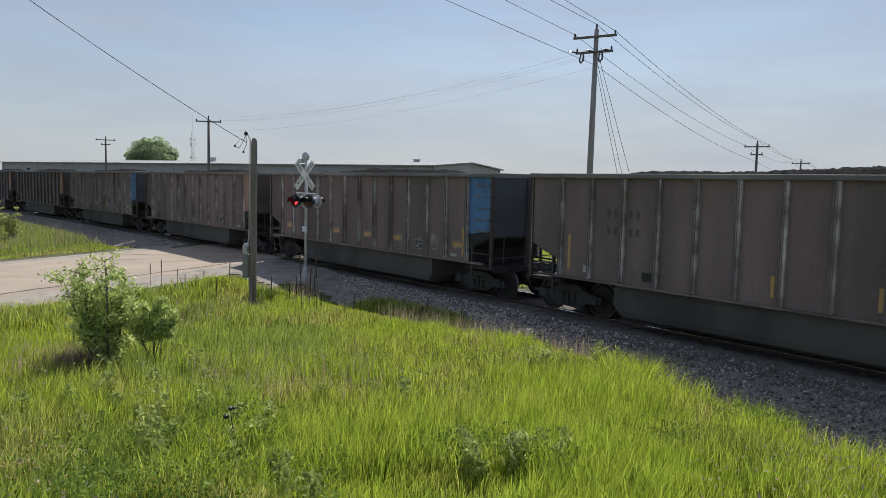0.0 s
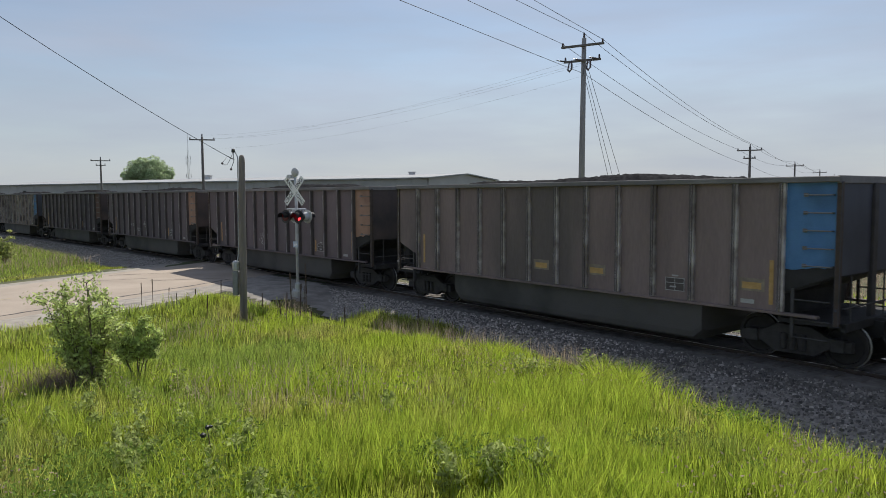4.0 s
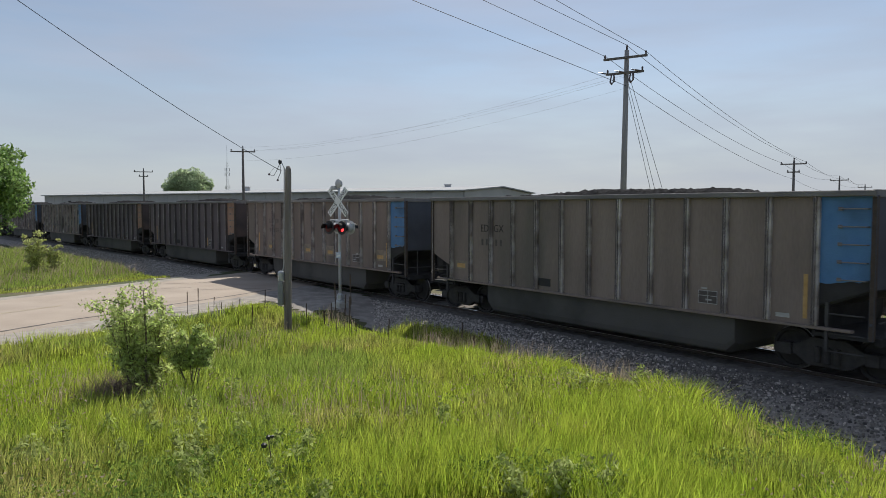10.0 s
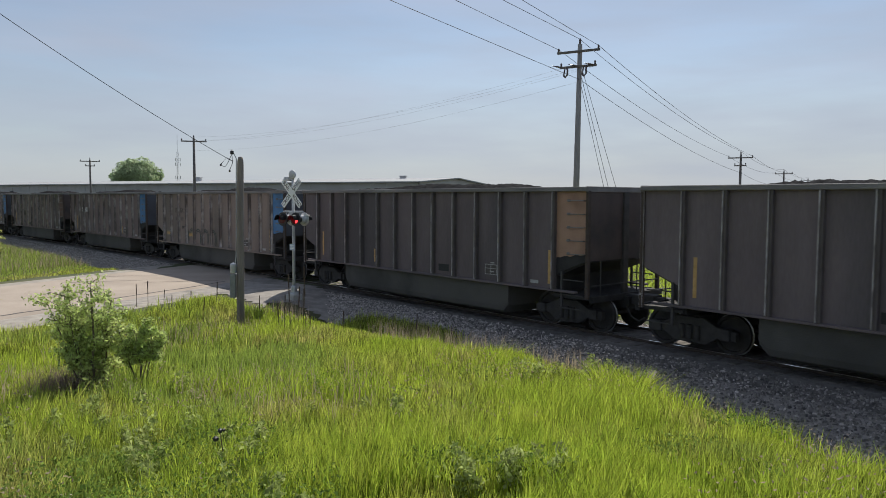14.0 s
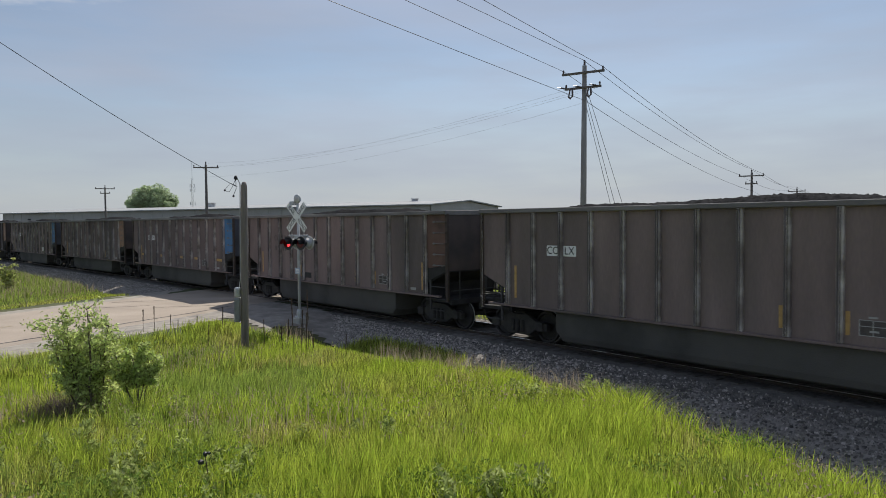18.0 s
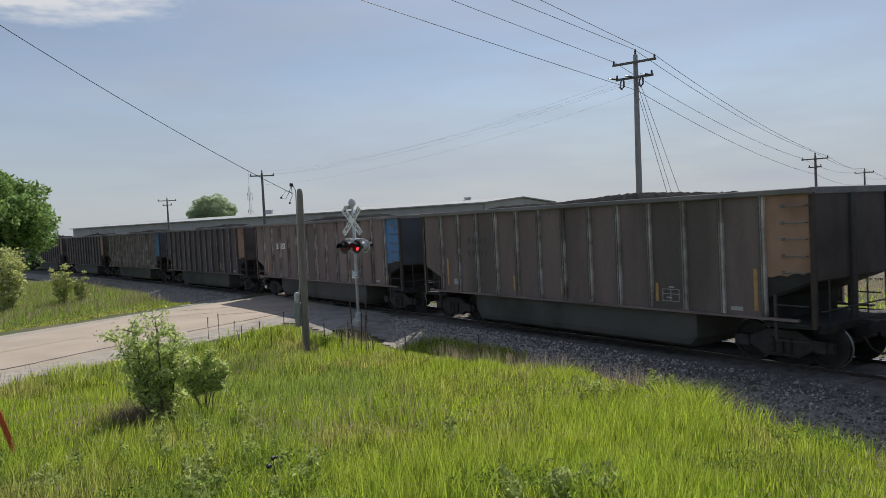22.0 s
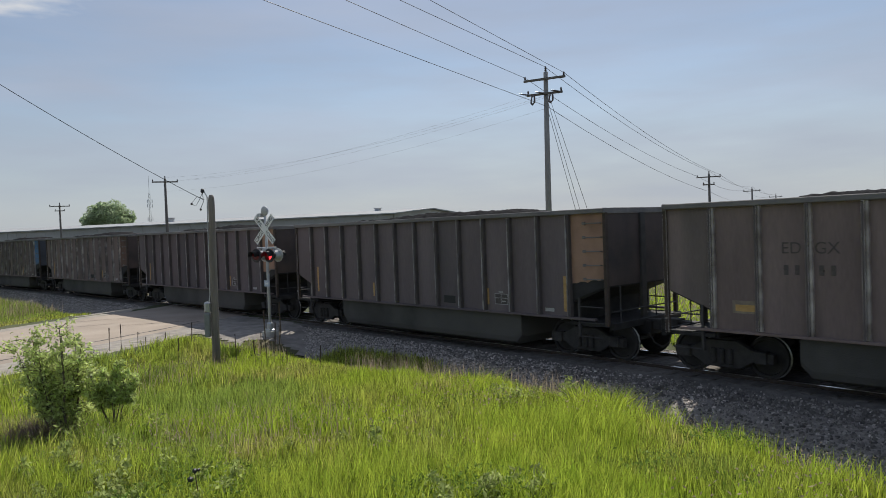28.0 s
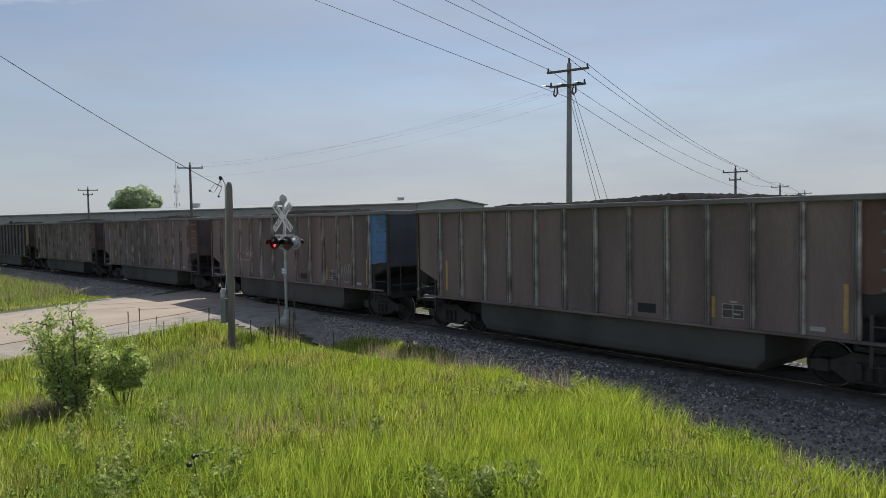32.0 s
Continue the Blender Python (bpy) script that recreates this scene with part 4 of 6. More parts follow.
def blades(name, x, y, z, h, w, rng, mat, label, category, bend=0.45, fan=None):
    n = len(x)
    a, l = rng.uniform(0, 6.283, n), rng.uniform(0, 6.283, n)
    lean = h * bend * rng.uniform(0.1, 1.0, n)
    ax, ay = np.cos(a) * w / 2, np.sin(a) * w / 2
    lx, ly = np.cos(l) * lean + 0.05 * h, np.sin(l) * lean
    if fan is not None:
        lx, ly = lx + fan[:, 0] * h * 2.5, ly + fan[:, 1] * h * 2.5
    V = np.empty((n, 5, 3), np.float32)
    V[:, 0] = np.stack([x - ax, y - ay, z - 0.03], 1)
    V[:, 1] = np.stack([x + ax, y + ay, z - 0.03], 1)
    V[:, 2] = np.stack([x + lx * 0.35 - ax * 0.85, y + ly * 0.35 - ay * 0.85, z + h * 0.55], 1)
    V[:, 3] = np.stack([x + lx * 0.35 + ax * 0.85, y + ly * 0.35 + ay * 0.85, z + h * 0.55], 1)
    V[:, 4] = np.stack([x + lx, y + ly, z + h * 0.98], 1)
    F = np.array([(0, 1, 3), (0, 3, 2), (2, 3, 4)])[None] + 5 * np.arange(n)[:, None, None]
    return tagged(new(name, arrays(name, V.reshape(-1, 3), F.reshape(-1, 3), mat)), label, category, kind="stuff")


def meadow(grid):
    rng = np.random.default_rng(11)
    # the bank between the eye and the track: tufts of a few blades that fan out
    n, k = 50000, 8
    az, d = rng.uniform(-0.70, 0.66, n), 4.2 + 24 * rng.random(n) ** 1.15
    cx, cy, lift = np.sin(az) * d, np.cos(az) * d, rng.uniform(0.6, 1.25, n)
    ox, oy = rng.normal(0, 0.055, (n, k)), rng.normal(0, 0.055, (n, k))
    x, y = (cx[:, None] + ox).ravel(), (cy[:, None] + oy).ravel()
    d, lift, which = np.repeat(d, k), np.repeat(lift, k), np.repeat(rng.random(n), k)
    fan = np.stack([ox.ravel(), oy.ravel()], 1) * 1.1
    u, r = offs(x, y), (x - RX) * RDY - (y - RY) * RDX
    edge = 0.35 * lumps(x, y, 2.0, 5)
    al = (x - TX) * math.cos(radians(TH)) + (y - TY) * math.sin(radians(TH))
    u = u - np.minimum(4.5, 0.035 * np.maximum(0, al - 22.5) ** 2)
    clear = (u > 4.35 + edge + np.where((x > -3.5) & (x < 4.0), 0.3, 0.0)) & (r > 6.0 + edge * 0.8) & ~((r < 8.2 + edge) & (u < 5.4 + edge))
    thin = rng.random(len(x)) < np.clip((u - 4.0 - edge) / 0.9, 0.2, 1)
    x, y, u, d, lift, which, fan = (q[clear & thin] for q in (x, y, u, d, lift, which, fan))
    h = 0.29 + 0.09 * lumps(x, y, 1.1, 8) + 0.08 * lumps(x, y, 4.0, 9)
    h = h * lift * rng.uniform(0.6, 1.2, len(x)) * np.where(x < 4.5, np.clip((u - 4.0) / 2.2, 0.35, 1), 1)
    h = np.clip(np.where((x < -2.2) & (y < 6.0), 0.12, h), 0.08, 0.7)
    z = on_ground(grid, x, y)
    w = rng.uniform(0.005, 0.0115, len(x)) * (0.75 + 0.05 * d)
    field = lumps(x, y, 0.6, 81) + 0.6 * lumps(x, y, 2.4, 82) + np.where(x > -0.8, 0.25, -0.3) + np.where(d > 9.5, 0.3, 0.0) + 0.9 * (which - 0.5)
    for name, mat, pick, label in (("meadow_grass", "grass", np.abs(field) <= 0.5, "tall bright green grass, lit from behind, on the bank"),
                                   ("lime_grass", "broadgrass", field > 0.5, "bright yellow-green grass, lit from behind, on the bank"),
                                   ("blue_grass", "bluegrass", field < -0.5, "darker blue-green grass in patches on the bank")):
        blades(name, x[pick], y[pick], z[pick], h[pick], w[pick], rng, M[mat], label, "grass", 0.28, fan[pick])
    # the same bank goes on all round, behind and below the eye
    n = 90000
    az, d = rng.uniform(-3.1416, 3.1416, n), 19 * rng.random(n) ** 0.6
    x, y = np.sin(az) * d, np.cos(az) * d
    u, r = offs(x, y), (x - RX) * RDY - (y - RY) * RDX
    keep = ((np.abs(az) > 0.66) | (d < 4.6)) & (u > 4.6 + 0.35 * lumps(x, y, 2.0, 5)) & (r > 5.2)
    x, y = x[keep], y[keep]
    h = np.clip((0.34 + 0.11 * lumps(x, y, 1.1, 8)) * rng.uniform(0.55, 1.25, len(x)), 0.12, 0.6)
    z = np.array([ground_z(a, b) for a, b in zip(x, y)])
    blades("bank_grass", x, y, z, h, rng.uniform(0.012, 0.022, len(x)), rng, M["grass"], "tall green grass on the rest of the bank", "grass", 0.36)
    # dry seed heads standing over it in drifts
    n = 60000
    az, d = rng.uniform(-0.68, 0.62, n), 5.5 + 20 * rng.random(n)
    x, y = np.sin(az) * d, np.cos(az) * d
    u, r = offs(x, y), (x - RX) * RDY - (y - RY) * RDX
    drift = lumps(x, y, 0.55, 21) + 0.5 * lumps(x, y, 1.6, 22) + np.where(u < 5.6, 0.7, 0) + np.where(x < -1, 0.25, -0.35) + np.where(x > 4.5, 0.8, 0) - np.where((x < 0) & (d < 9.0), 1.0, 0)
    al = (x - TX) * math.cos(radians(TH)) + (y - TY) * math.sin(radians(TH))
    u = u - np.minimum(4.5, 0.035 * np.maximum(0, al - 22.5) ** 2)
    keep = (u > 4.0) & (r > 5.2) & (drift + np.where(np.hypot(x + 7.3, y - 12.2) < 1.3, 1.2, 0) > np.where(u < 5.6, 0.5, 0.72)) & (rng.random(n) < np.where(u < 5.6, 0.5, 0.15))
    x, y = x[keep], y[keep]
    z = on_ground(grid, x, y)
    h = rng.uniform(0.38, 0.68, len(x))
    blades("dry_grass", x, y, z, h, rng.uniform(0.006, 0.011, len(x)), rng, M["drygrass"], "thin purplish-brown dry grass heads among the green", "grass", 0.55)
    # brown dry fringe along the foot of the nearer ballast
    n = 52000
    az, d = rng.uniform(-0.08, 0.70, n), 6.5 + 14 * rng.random(n)
    x, y = np.sin(az) * d, np.cos(az) * d
    al = (x - TX) * math.cos(radians(TH)) + (y - TY) * math.sin(radians(TH))
    u = offs(x, y) - np.minimum(4.5, 0.035 * np.maximum(0, al - 22.5) ** 2) - 0.35 * lumps(x, y, 2.0, 5)
    keep = (u > 3.75) & (u < 4.75) & (lumps(x, y, 1.3, 91) + np.where((x > 4) | (np.abs(x - 0.7) < 1.2), 0.7, -0.1) > 0.0)
    x, y = x[keep], y[keep]
    blades("dry_fringe", x, y, on_ground(grid, x, y), rng.uniform(0.12, 0.42, len(x)), rng.uniform(0.005, 0.011, len(x)), rng, M["drygrass"], "brown dry grass along the foot of the ballast", "grass", 0.6)
    # broad bright blades and low dark herbs close to the eye
    n = 44000
    az, d = rng.uniform(-0.62, 0.62, n), 4.3 + 9 * rng.random(n) ** 1.3
    x, y = np.sin(az) * d, np.cos(az) * d
    keep = (offs(x, y) > 5.2) & (lumps(x, y, 1.1, 61) + 0.6 * lumps(x, y, 3.0, 62) > 0.25)
    x, y = x[keep], y[keep]
    blades("broad_grass", x, y, on_ground(grid, x, y), rng.uniform(0.3, 0.52, len(x)), rng.uniform(0.009, 0.017, len(x)), rng, M["broadgrass"], "broad bright green grass blades near the bank's top", "grass", 0.6)
    n = 150000
    az, d = rng.uniform(-0.66, 0.6, n), 4.3 + 9 * rng.random(n)
    x, y = np.sin(az) * d, np.cos(az) * d
    # herbs packed at y 5.6 to 6.9 draw a shaded hollow as dark leaves
    field = lumps(x, y, 0.9, 71) + 0.7 * lumps(x, y, 3.2, 72) + np.where(x < -1, 0.45, -0.25) + np.where((x < -1.6) & (d < 7.5), 0.5, 0.0) + np.where((x < -2.0) & (y > 5.6) & (y < 6.9), 1.2, 0.0) + np.where((x < -1.0) & (d < 9.5), 0.55, 0.0) - 0.16 * (d - 6)
    keep = (offs(x, y) > 5.2) & (field > 0.1) & (rng.random(n) < 0.5)
    x, y = x[keep], y[keep]
    z = on_ground(grid, x, y) + 0.42 * rng.random(len(x)) ** 0.7 * (0.7 + 0.25 * lumps(x, y, 2.5, 73))
    V, F = leaf_cloud(np.stack([x, y, z], 1), 0.027, rng, 0.02)
    tagged(new("low_herbs", arrays("low_herbs", V, F, M["forb"])), "low dark green leafy herbs among the grass", "weeds", kind="stuff")
    # pale seed heads and flecks over the grass
    n = 9000
    az, d = rng.uniform(-0.66, 0.6, n), 5.0 + 15 * rng.random(n)
    x, y = np.sin(az) * d, np.cos(az) * d
    keep = (offs(x, y) > 5.4) & ((x - RX) * RDY - (y - RY) * RDX > 6.5) & (lumps(x, y, 0.8, 95) + 0.5 * lumps(x, y, 3.0, 96) > 0.1)
    x, y, d = x[keep], y[keep], d[keep]
    z = on_ground(grid, x, y) + rng.uniform(0.26, 0.52, len(x))
    V, F = leaf_cloud(np.stack([x, y, z], 1), 0.022, rng, 0.01)
    tagged(new("seed_flecks", arrays("seed_flecks", V, F, M["drygrass"])), "small pale seed heads over the grass", "grass", kind="stuff")
    # overhanging tussocks along the edge of the ballast
    spots = ((3.3, 12.3, 0.5), (4.5, 10.9, 0.36), (3.0, 13.0, 0.42), (1.2, 15.2, 0.4), (-0.4, 17.2, 0.38))
    x, y, h = (np.concatenate(q) for q in zip(*[(rng.normal(a, 0.16, 420), rng.normal(b, 0.16, 420), rng.uniform(0.6, 1.15, 420) * t) for a, b, t in spots]))
    fan = np.concatenate([np.stack([x[i * 420:(i + 1) * 420] - a, y[i * 420:(i + 1) * 420] - b], 1) for i, (a, b, t) in enumerate(spots)])
    blades("grass_tussocks", x, y, on_ground(grid, x, y), h, rng.uniform(0.009, 0.016, len(x)), rng, M["broadgrass"], "overhanging green grass tussocks at the edge of the ballast", "grass", 0.5, fan * 1.2)
    # verge beyond the road
    n = 90000
    az, d = rng.uniform(-0.70, -0.24, n), 30 + 45 * rng.random(n)
    x, y = np.sin(az) * d, np.cos(az) * d
    u, r = offs(x, y), (x - RX) * RDY - (y - RY) * RDX
    edge = 0.5 * lumps(x, y, 1.2, 31)
    keep = (u > 4.6 + edge) & (r < -5.9 + 1.3 * edge)
    x, y, r = x[keep], y[keep], r[keep]
    h = (0.10 + 0.34 * np.clip((-r - 8.0) / 6, 0, 1)) * rng.uniform(0.6, 1.3, len(x))
    back = r < -9.0 + edge[keep]
    for name, mat, pick, label in (("verge_grass", "grass", ~back, "short green grass on the verge beyond the road"), ("verge_weeds", "bluegrass", back, "rough tall green growth on the verge beyond the road")):
        blades(name, x[pick], y[pick], on_ground(grid, x[pick], y[pick]), h[pick], rng.uniform(0.016, 0.03, pick.sum()), rng, M[mat], label, "grass", 0.7)
    pick = (r < -9.5 + 2.0 * lumps(x, y, 0.4, 33)) & (rng.random(len(x)) < 0.16)
    x, y = x[pick], y[pick]
    blades("verge_dry_grass", x, y, on_ground(grid, x, y), rng.uniform(0.35, 0.75, len(x)), rng.uniform(0.015, 0.03, len(x)), rng, M["drygrass"], "brownish dry grass standing on the verge", "grass", 0.5)
    # weeds creeping onto the ballast foot
    n = 7800
    t = rng.random(n)
    x = -2.6 + 2.9 * t + rng.normal(0, 0.35, n)
    y = 23.3 - 3.0 * t + rng.normal(0, 0.45, n)
    u = offs(x, y)
    keep = (u > 2.9) & (u < 5.2)
    x, y, u = x[keep], y[keep], u[keep]
    blades("ballast_weeds", x, y, np.maximum(on_ground(grid, x, y), np.interp(u, (2.6, 4.1, 6.0), (-0.3, -0.64, -0.68))), rng.uniform(0.12, 0.38, len(x)), rng.uniform(0.01, 0.02, len(x)), rng, M["grass"], "low green weeds at the foot of the ballast", "weeds")
    # strip on the other side of the track
    n = 120000
    al, u = rng.uniform(0, 75, n), -4.2 - 26 * rng.random(n) ** 1.2
    th = radians(TH)
    x, y = TX + math.cos(th) * al + math.sin(th) * u, TY + math.sin(th) * al - math.cos(th) * u
    r = (x - RX) * RDY - (y - RY) * RDX
    keep = (r > 6) & (y > 1)
    x, y = x[keep], y[keep]
    dry = rng.random(len(x)) < np.clip((x - 11.0) / 6.0, 0.0, 1.0)
    blades("trackside_dry_grass", x[dry], y[dry], on_ground(grid, x[dry], y[dry]), rng.uniform(0.06, 0.2, dry.sum()), rng.uniform(0.02, 0.04, dry.sum()), rng, M["drygrass"], "dry tan grass on the far side of the track", "grass")
    x, y = x[~dry], y[~dry]
    blades("trackside_grass", x, y, on_ground(grid, x, y), rng.uniform(0.08, 0.24, len(x)), rng.uniform(0.025, 0.045, len(x)), rng, M["broadgrass"], "sunlit green grass on the far side of the track", "grass")


def leaf_cloud(points, size, rng, spread):
    """Small folded leaves round the points: arrays of vertices and triangles."""
    P = np.asarray(points)
    n = len(P)
    c = P + rng.normal(0, spread, (n, 3))
    a = rng.normal(0, 1, (n, 3))
    a /= np.linalg.norm(a, axis=1, keepdims=True)
    b = np.cross(a, rng.normal(0, 1, (n, 3)))
    b /= np.linalg.norm(b, axis=1, keepdims=True)
    nrm = np.cross(a, b)
    s = (size * rng.uniform(0.6, 1.3, n))[:, None]
    V = np.stack([c - a * s, c + b * s * 0.45 + nrm * s * 0.15, c + a * s, c - b * s * 0.45 + nrm * s * 0.15], 1)
    F = np.array([(0, 1, 2), (0, 2, 3)])[None] + 4 * np.arange(n)[:, None, None]
    return V.reshape(-1, 3), F.reshape(-1, 3)


def shrub(name, x, y, z, height, width, seed, leaves, size, mat, label, stems=12, category="shrub", lean=0.0, bare=0.12, foot=0.08):
    rnd, rng = random.Random(seed), np.random.default_rng(seed)
    thing = tagged(new(name), label, category)
    thing.matrix_basis = pose(x, y, z - 0.03)
    twigs = []
    for i in range(stems):
        bm = bmesh.new()
        a, tall = rnd.uniform(0, 6.28), height * rnd.uniform(0.55, 1.0)
        out = width / 2 * rnd.uniform(0.25, 1.0) * (1.15 - 0.55 * tall / height)
        pts = []
        for k in range(7):
            t = k / 6
            pts.append((math.cos(a) * (foot + out * t ** (0.8 if foot > 0.05 else 1.5)) + rnd.uniform(-0.03, 0.03) + lean * t, math.sin(a) * (foot + out * t ** (0.8 if foot > 0.05 else 1.5)), tall * t))
        tube(bm, pts, [0.013 * height / 2 * (1 - 0.8 * k / 6) + 0.003 for k in range(7)], 5)
        for k in range(1, 7):
            for _ in range(3 if k < 6 else 2):
                b, ln = rnd.uniform(0, 6.28), width * 0.2 * rnd.uniform(0.4, 1.1)
                p = pts[k]
                q = (p[0] + math.cos(b) * ln, p[1] + math.sin(b) * ln, p[2] + rnd.uniform(0.0, 0.7) * ln)
                if q[2] < bare * height:
                    continue
                tube(bm, [p, q], [0.007, 0.003], 4, False)
                twigs.append((p, q))
        part("stem", bm, M["bark"], thing, "thin brown stem")
    pts = []
    for _ in range(leaves):
        p, q = rnd.choice(twigs)
        t = rnd.uniform(0.1, 1.15)
        pts.append([p[i] + (q[i] - p[i]) * t for i in range(3)])
    V, F = leaf_cloud(pts, size, rng, width * 0.035)
    part("foliage", arrays("foliage", V, F, M[mat]), None, thing)
    return thing


def tree(name, x, y, z, height, radius, seed, leaves, size, mat, label, clear=0.25):
    rnd, rng = random.Random(seed), np.random.default_rng(seed)
    thing = tagged(new(name), label, "tree")
    thing.matrix_basis = pose(x, y, z - 0.05)
    bm = bmesh.new()
    tube(bm, [(0, 0, 0), (0.05, 0.02, height * 0.15), (-0.05, 0.05, height * 0.45), (0.1, 0, height * 0.8)], [height * 0.035, height * 0.028, height * 0.018, height * 0.005], 9)
    part("trunk", bm, M["bark"], thing)
    pts = []
    mid = height * (1 + clear) / 2
    up = height * (1 - clear) / 2
    for i in range(28):
        a, t = rnd.uniform(0, 6.28), rnd.uniform(-0.85, 0.9)
        reach = radius * math.sqrt(max(0.05, 1 - t * t)) * rnd.uniform(0.72, 1.04)
        end = (math.cos(a) * reach, math.sin(a) * reach, mid + up * t * rnd.uniform(0.85, 1.05))
        root = (0, 0, max(height * 0.12, end[2] - up * 0.6 - rnd.uniform(0, 0.6)))
        bm = bmesh.new()
        half = tuple((root[k] + end[k]) / 2 + (0.12 * radius if k == 2 else 0) for k in range(3))
        tube(bm, [root, half, end], [height * 0.011, height * 0.007, height * 0.002], 5)
        part("limb", bm, M["bark"], thing)
    # leaf clumps fill the crown's outer shell, each a rough dome of leaves
    clumps = 170
    for i in range(clumps):
        d = Vector((rnd.gauss(0, 1), rnd.gauss(0, 1), rnd.gauss(0, 1))).normalized()
        s = rnd.uniform(0.45, 0.9)
        c = Vector((d.x * radius * s, d.y * radius * s, mid + d.z * up * s))
        r = radius * rnd.uniform(0.1, 0.25)
        for _ in range(leaves // clumps):
            v = Vector((rnd.gauss(0, 1), rnd.gauss(0, 1), rnd.gauss(0.25, 0.9))).normalized() * r * rnd.uniform(0.75, 1.06)
            pts.append([c.x + v.x, c.y + v.y, c.z + v.z * 0.8])
    V, F = leaf_cloud(pts, size, rng, radius * 0.012)
    part("crown", arrays("crown", V, F, M[mat]), None, thing)
    return thing


def weeds(grid):
    """Leafy weeds on the near bank, as one spread of plants."""
    rng, rnd = np.random.default_rng(5), random.Random(5)
    pts, bm = [], bmesh.new()
    spots = [(0.42, 7.3, 0.45, 9), (0.9, 7.2, 0.3, 6), (-3.7, 8.5, 0.6, 9), (-3.2, 7.6, 0.5, 8), (-2.9, 9.6, 0.5, 6), (-4.4, 9.4, 0.6, 7), (-2.3, 8.3, 0.4, 6), (1.7, 13.3, 0.5, 6), (3.2, 13.6, 0.6, 7), (-4.6, 11.3, 0.8, 8), (-0.9, 10.3, 0.5, 4), (4.6, 11.8, 0.3, 4), (-5.2, 7.9, 0.6, 7), (-1.6, 6.6, 0.5, 6)]
    for cx, cy, r, k in spots:
        for _ in range(k):
            x, y = cx + rnd.gauss(0, r * 0.6), cy + rnd.gauss(0, r * 0.6)
            z, h = ground_z(x, y), rnd.uniform(0.28, 0.5)
            lx, ly = rnd.uniform(-0.1, 0.1), rnd.uniform(-0.1, 0.1)
            tube(bm, [(x, y, z - 0.03), (x + lx * 0.4, y + ly * 0.4, z + h * 0.55), (x + lx, y + ly, z + h)], [0.006, 0.005, 0.002], 4, False)
            for j in range(70):
                t = rnd.uniform(0.25, 1.0)
                s = 0.10 * (1.2 - t)
                pts.append((x + lx * t + rnd.gauss(0, s), y + ly * t + rnd.gauss(0, s), z + h * t))
    V, F = leaf_cloud(pts, 0.036, rng, 0.02)
    n = len(V)
    bv = np.array([v.co[:] for v in bm.verts])
    bm.verts.index_update()
    bf = np.array([[v.index for v in f.verts] for f in bm.faces])
    bm.free()
    tris = np.concatenate([bf[:, [0, 1, 2]], bf[:, [0, 2, 3]]]) + n
    tagged(new("leafy_weeds", arrays("leafy_weeds", np.concatenate([V, bv]), np.concatenate([F, tris]), M["weedleaf"])), "pale leafy weeds standing among the grass", "weeds", kind="stuff")


def dead_brush():
    """Brown twigs in a low tangle at the foot of the larger shrub."""
    rng = np.random.default_rng(46)
    n = 900
    x, y = rng.normal(-6.05, 0.28, n), rng.normal(11.8, 0.22, n)
    z = np.array([ground_z(a, b) for a, b in zip(x, y)])
    blades("dead_brush", x, y, z, rng.uniform(0.2, 0.55, n), rng.uniform(0.006, 0.012, n), rng, M["brush"], "brown dead brush at the foot of a leafy shrub", "dead brush", 1.1)


def dead_stalks():
    rnd = random.Random(3)
    spots = [(-4.16, 20.9, 1.75), (-3.95, 20.7, 1.4), (-3.72, 20.8, 1.95), (-4.35, 20.9, 1.15), (-4.55, 21.1, 0.9), (-3.82, 20.9, 1.3), (-3.55, 20.6, 0.6), (-9.9, 24.3, 0.8), (-9.4, 24.0, 0.95), (-9.1, 24.6, 0.6), (-7.35, 24.6, 1.0), (-7.1, 22.3, 0.9), (-5.4, 22.4, 0.95), (-2.6, 20.3, 0.7), (-0.2, 19.0, 0.6),
             (-0.6, 20.9, 1.0), (0.4, 20.2, 0.8), (-8.3, 24.9, 0.55), (-8.7, 24.2, 0.5)]
    for i, (x, y, h) in enumerate(spots):
        stalk = tagged(new("dead_stalk"), "dark brown dead weed stalk standing in the grass", "weed stalk", "dead weed stalks")
        z = ground_z(x, y)
        stalk.matrix_basis = pose(x, y, z - 0.02, rnd.uniform(-4, 4), rnd.uniform(-4, 4), rnd.uniform(0, 360))
        bm = bmesh.new()
        tube(bm, [(0, 0, 0), (0.01, 0.01, h * 0.5), (rnd.uniform(-0.03, 0.03), 0.02, h)], [0.009, 0.008, 0.005], 5)
        part("stem", bm, M["deadstalk"], stalk)
        bm = bmesh.new()
        lathe(bm, [(rnd.uniform(0.007, 0.016), h * (0.55 + 0.045 * k)) for k in range(11)], 7)
        part("seed_spike", bm, M["deadstalk"], stalk)


# ---- railway crossing ----
def grp(name, label, category, m, group=""):
    ob = tagged(new(name), label, category, group)
    ob.matrix_basis = m
    return ob


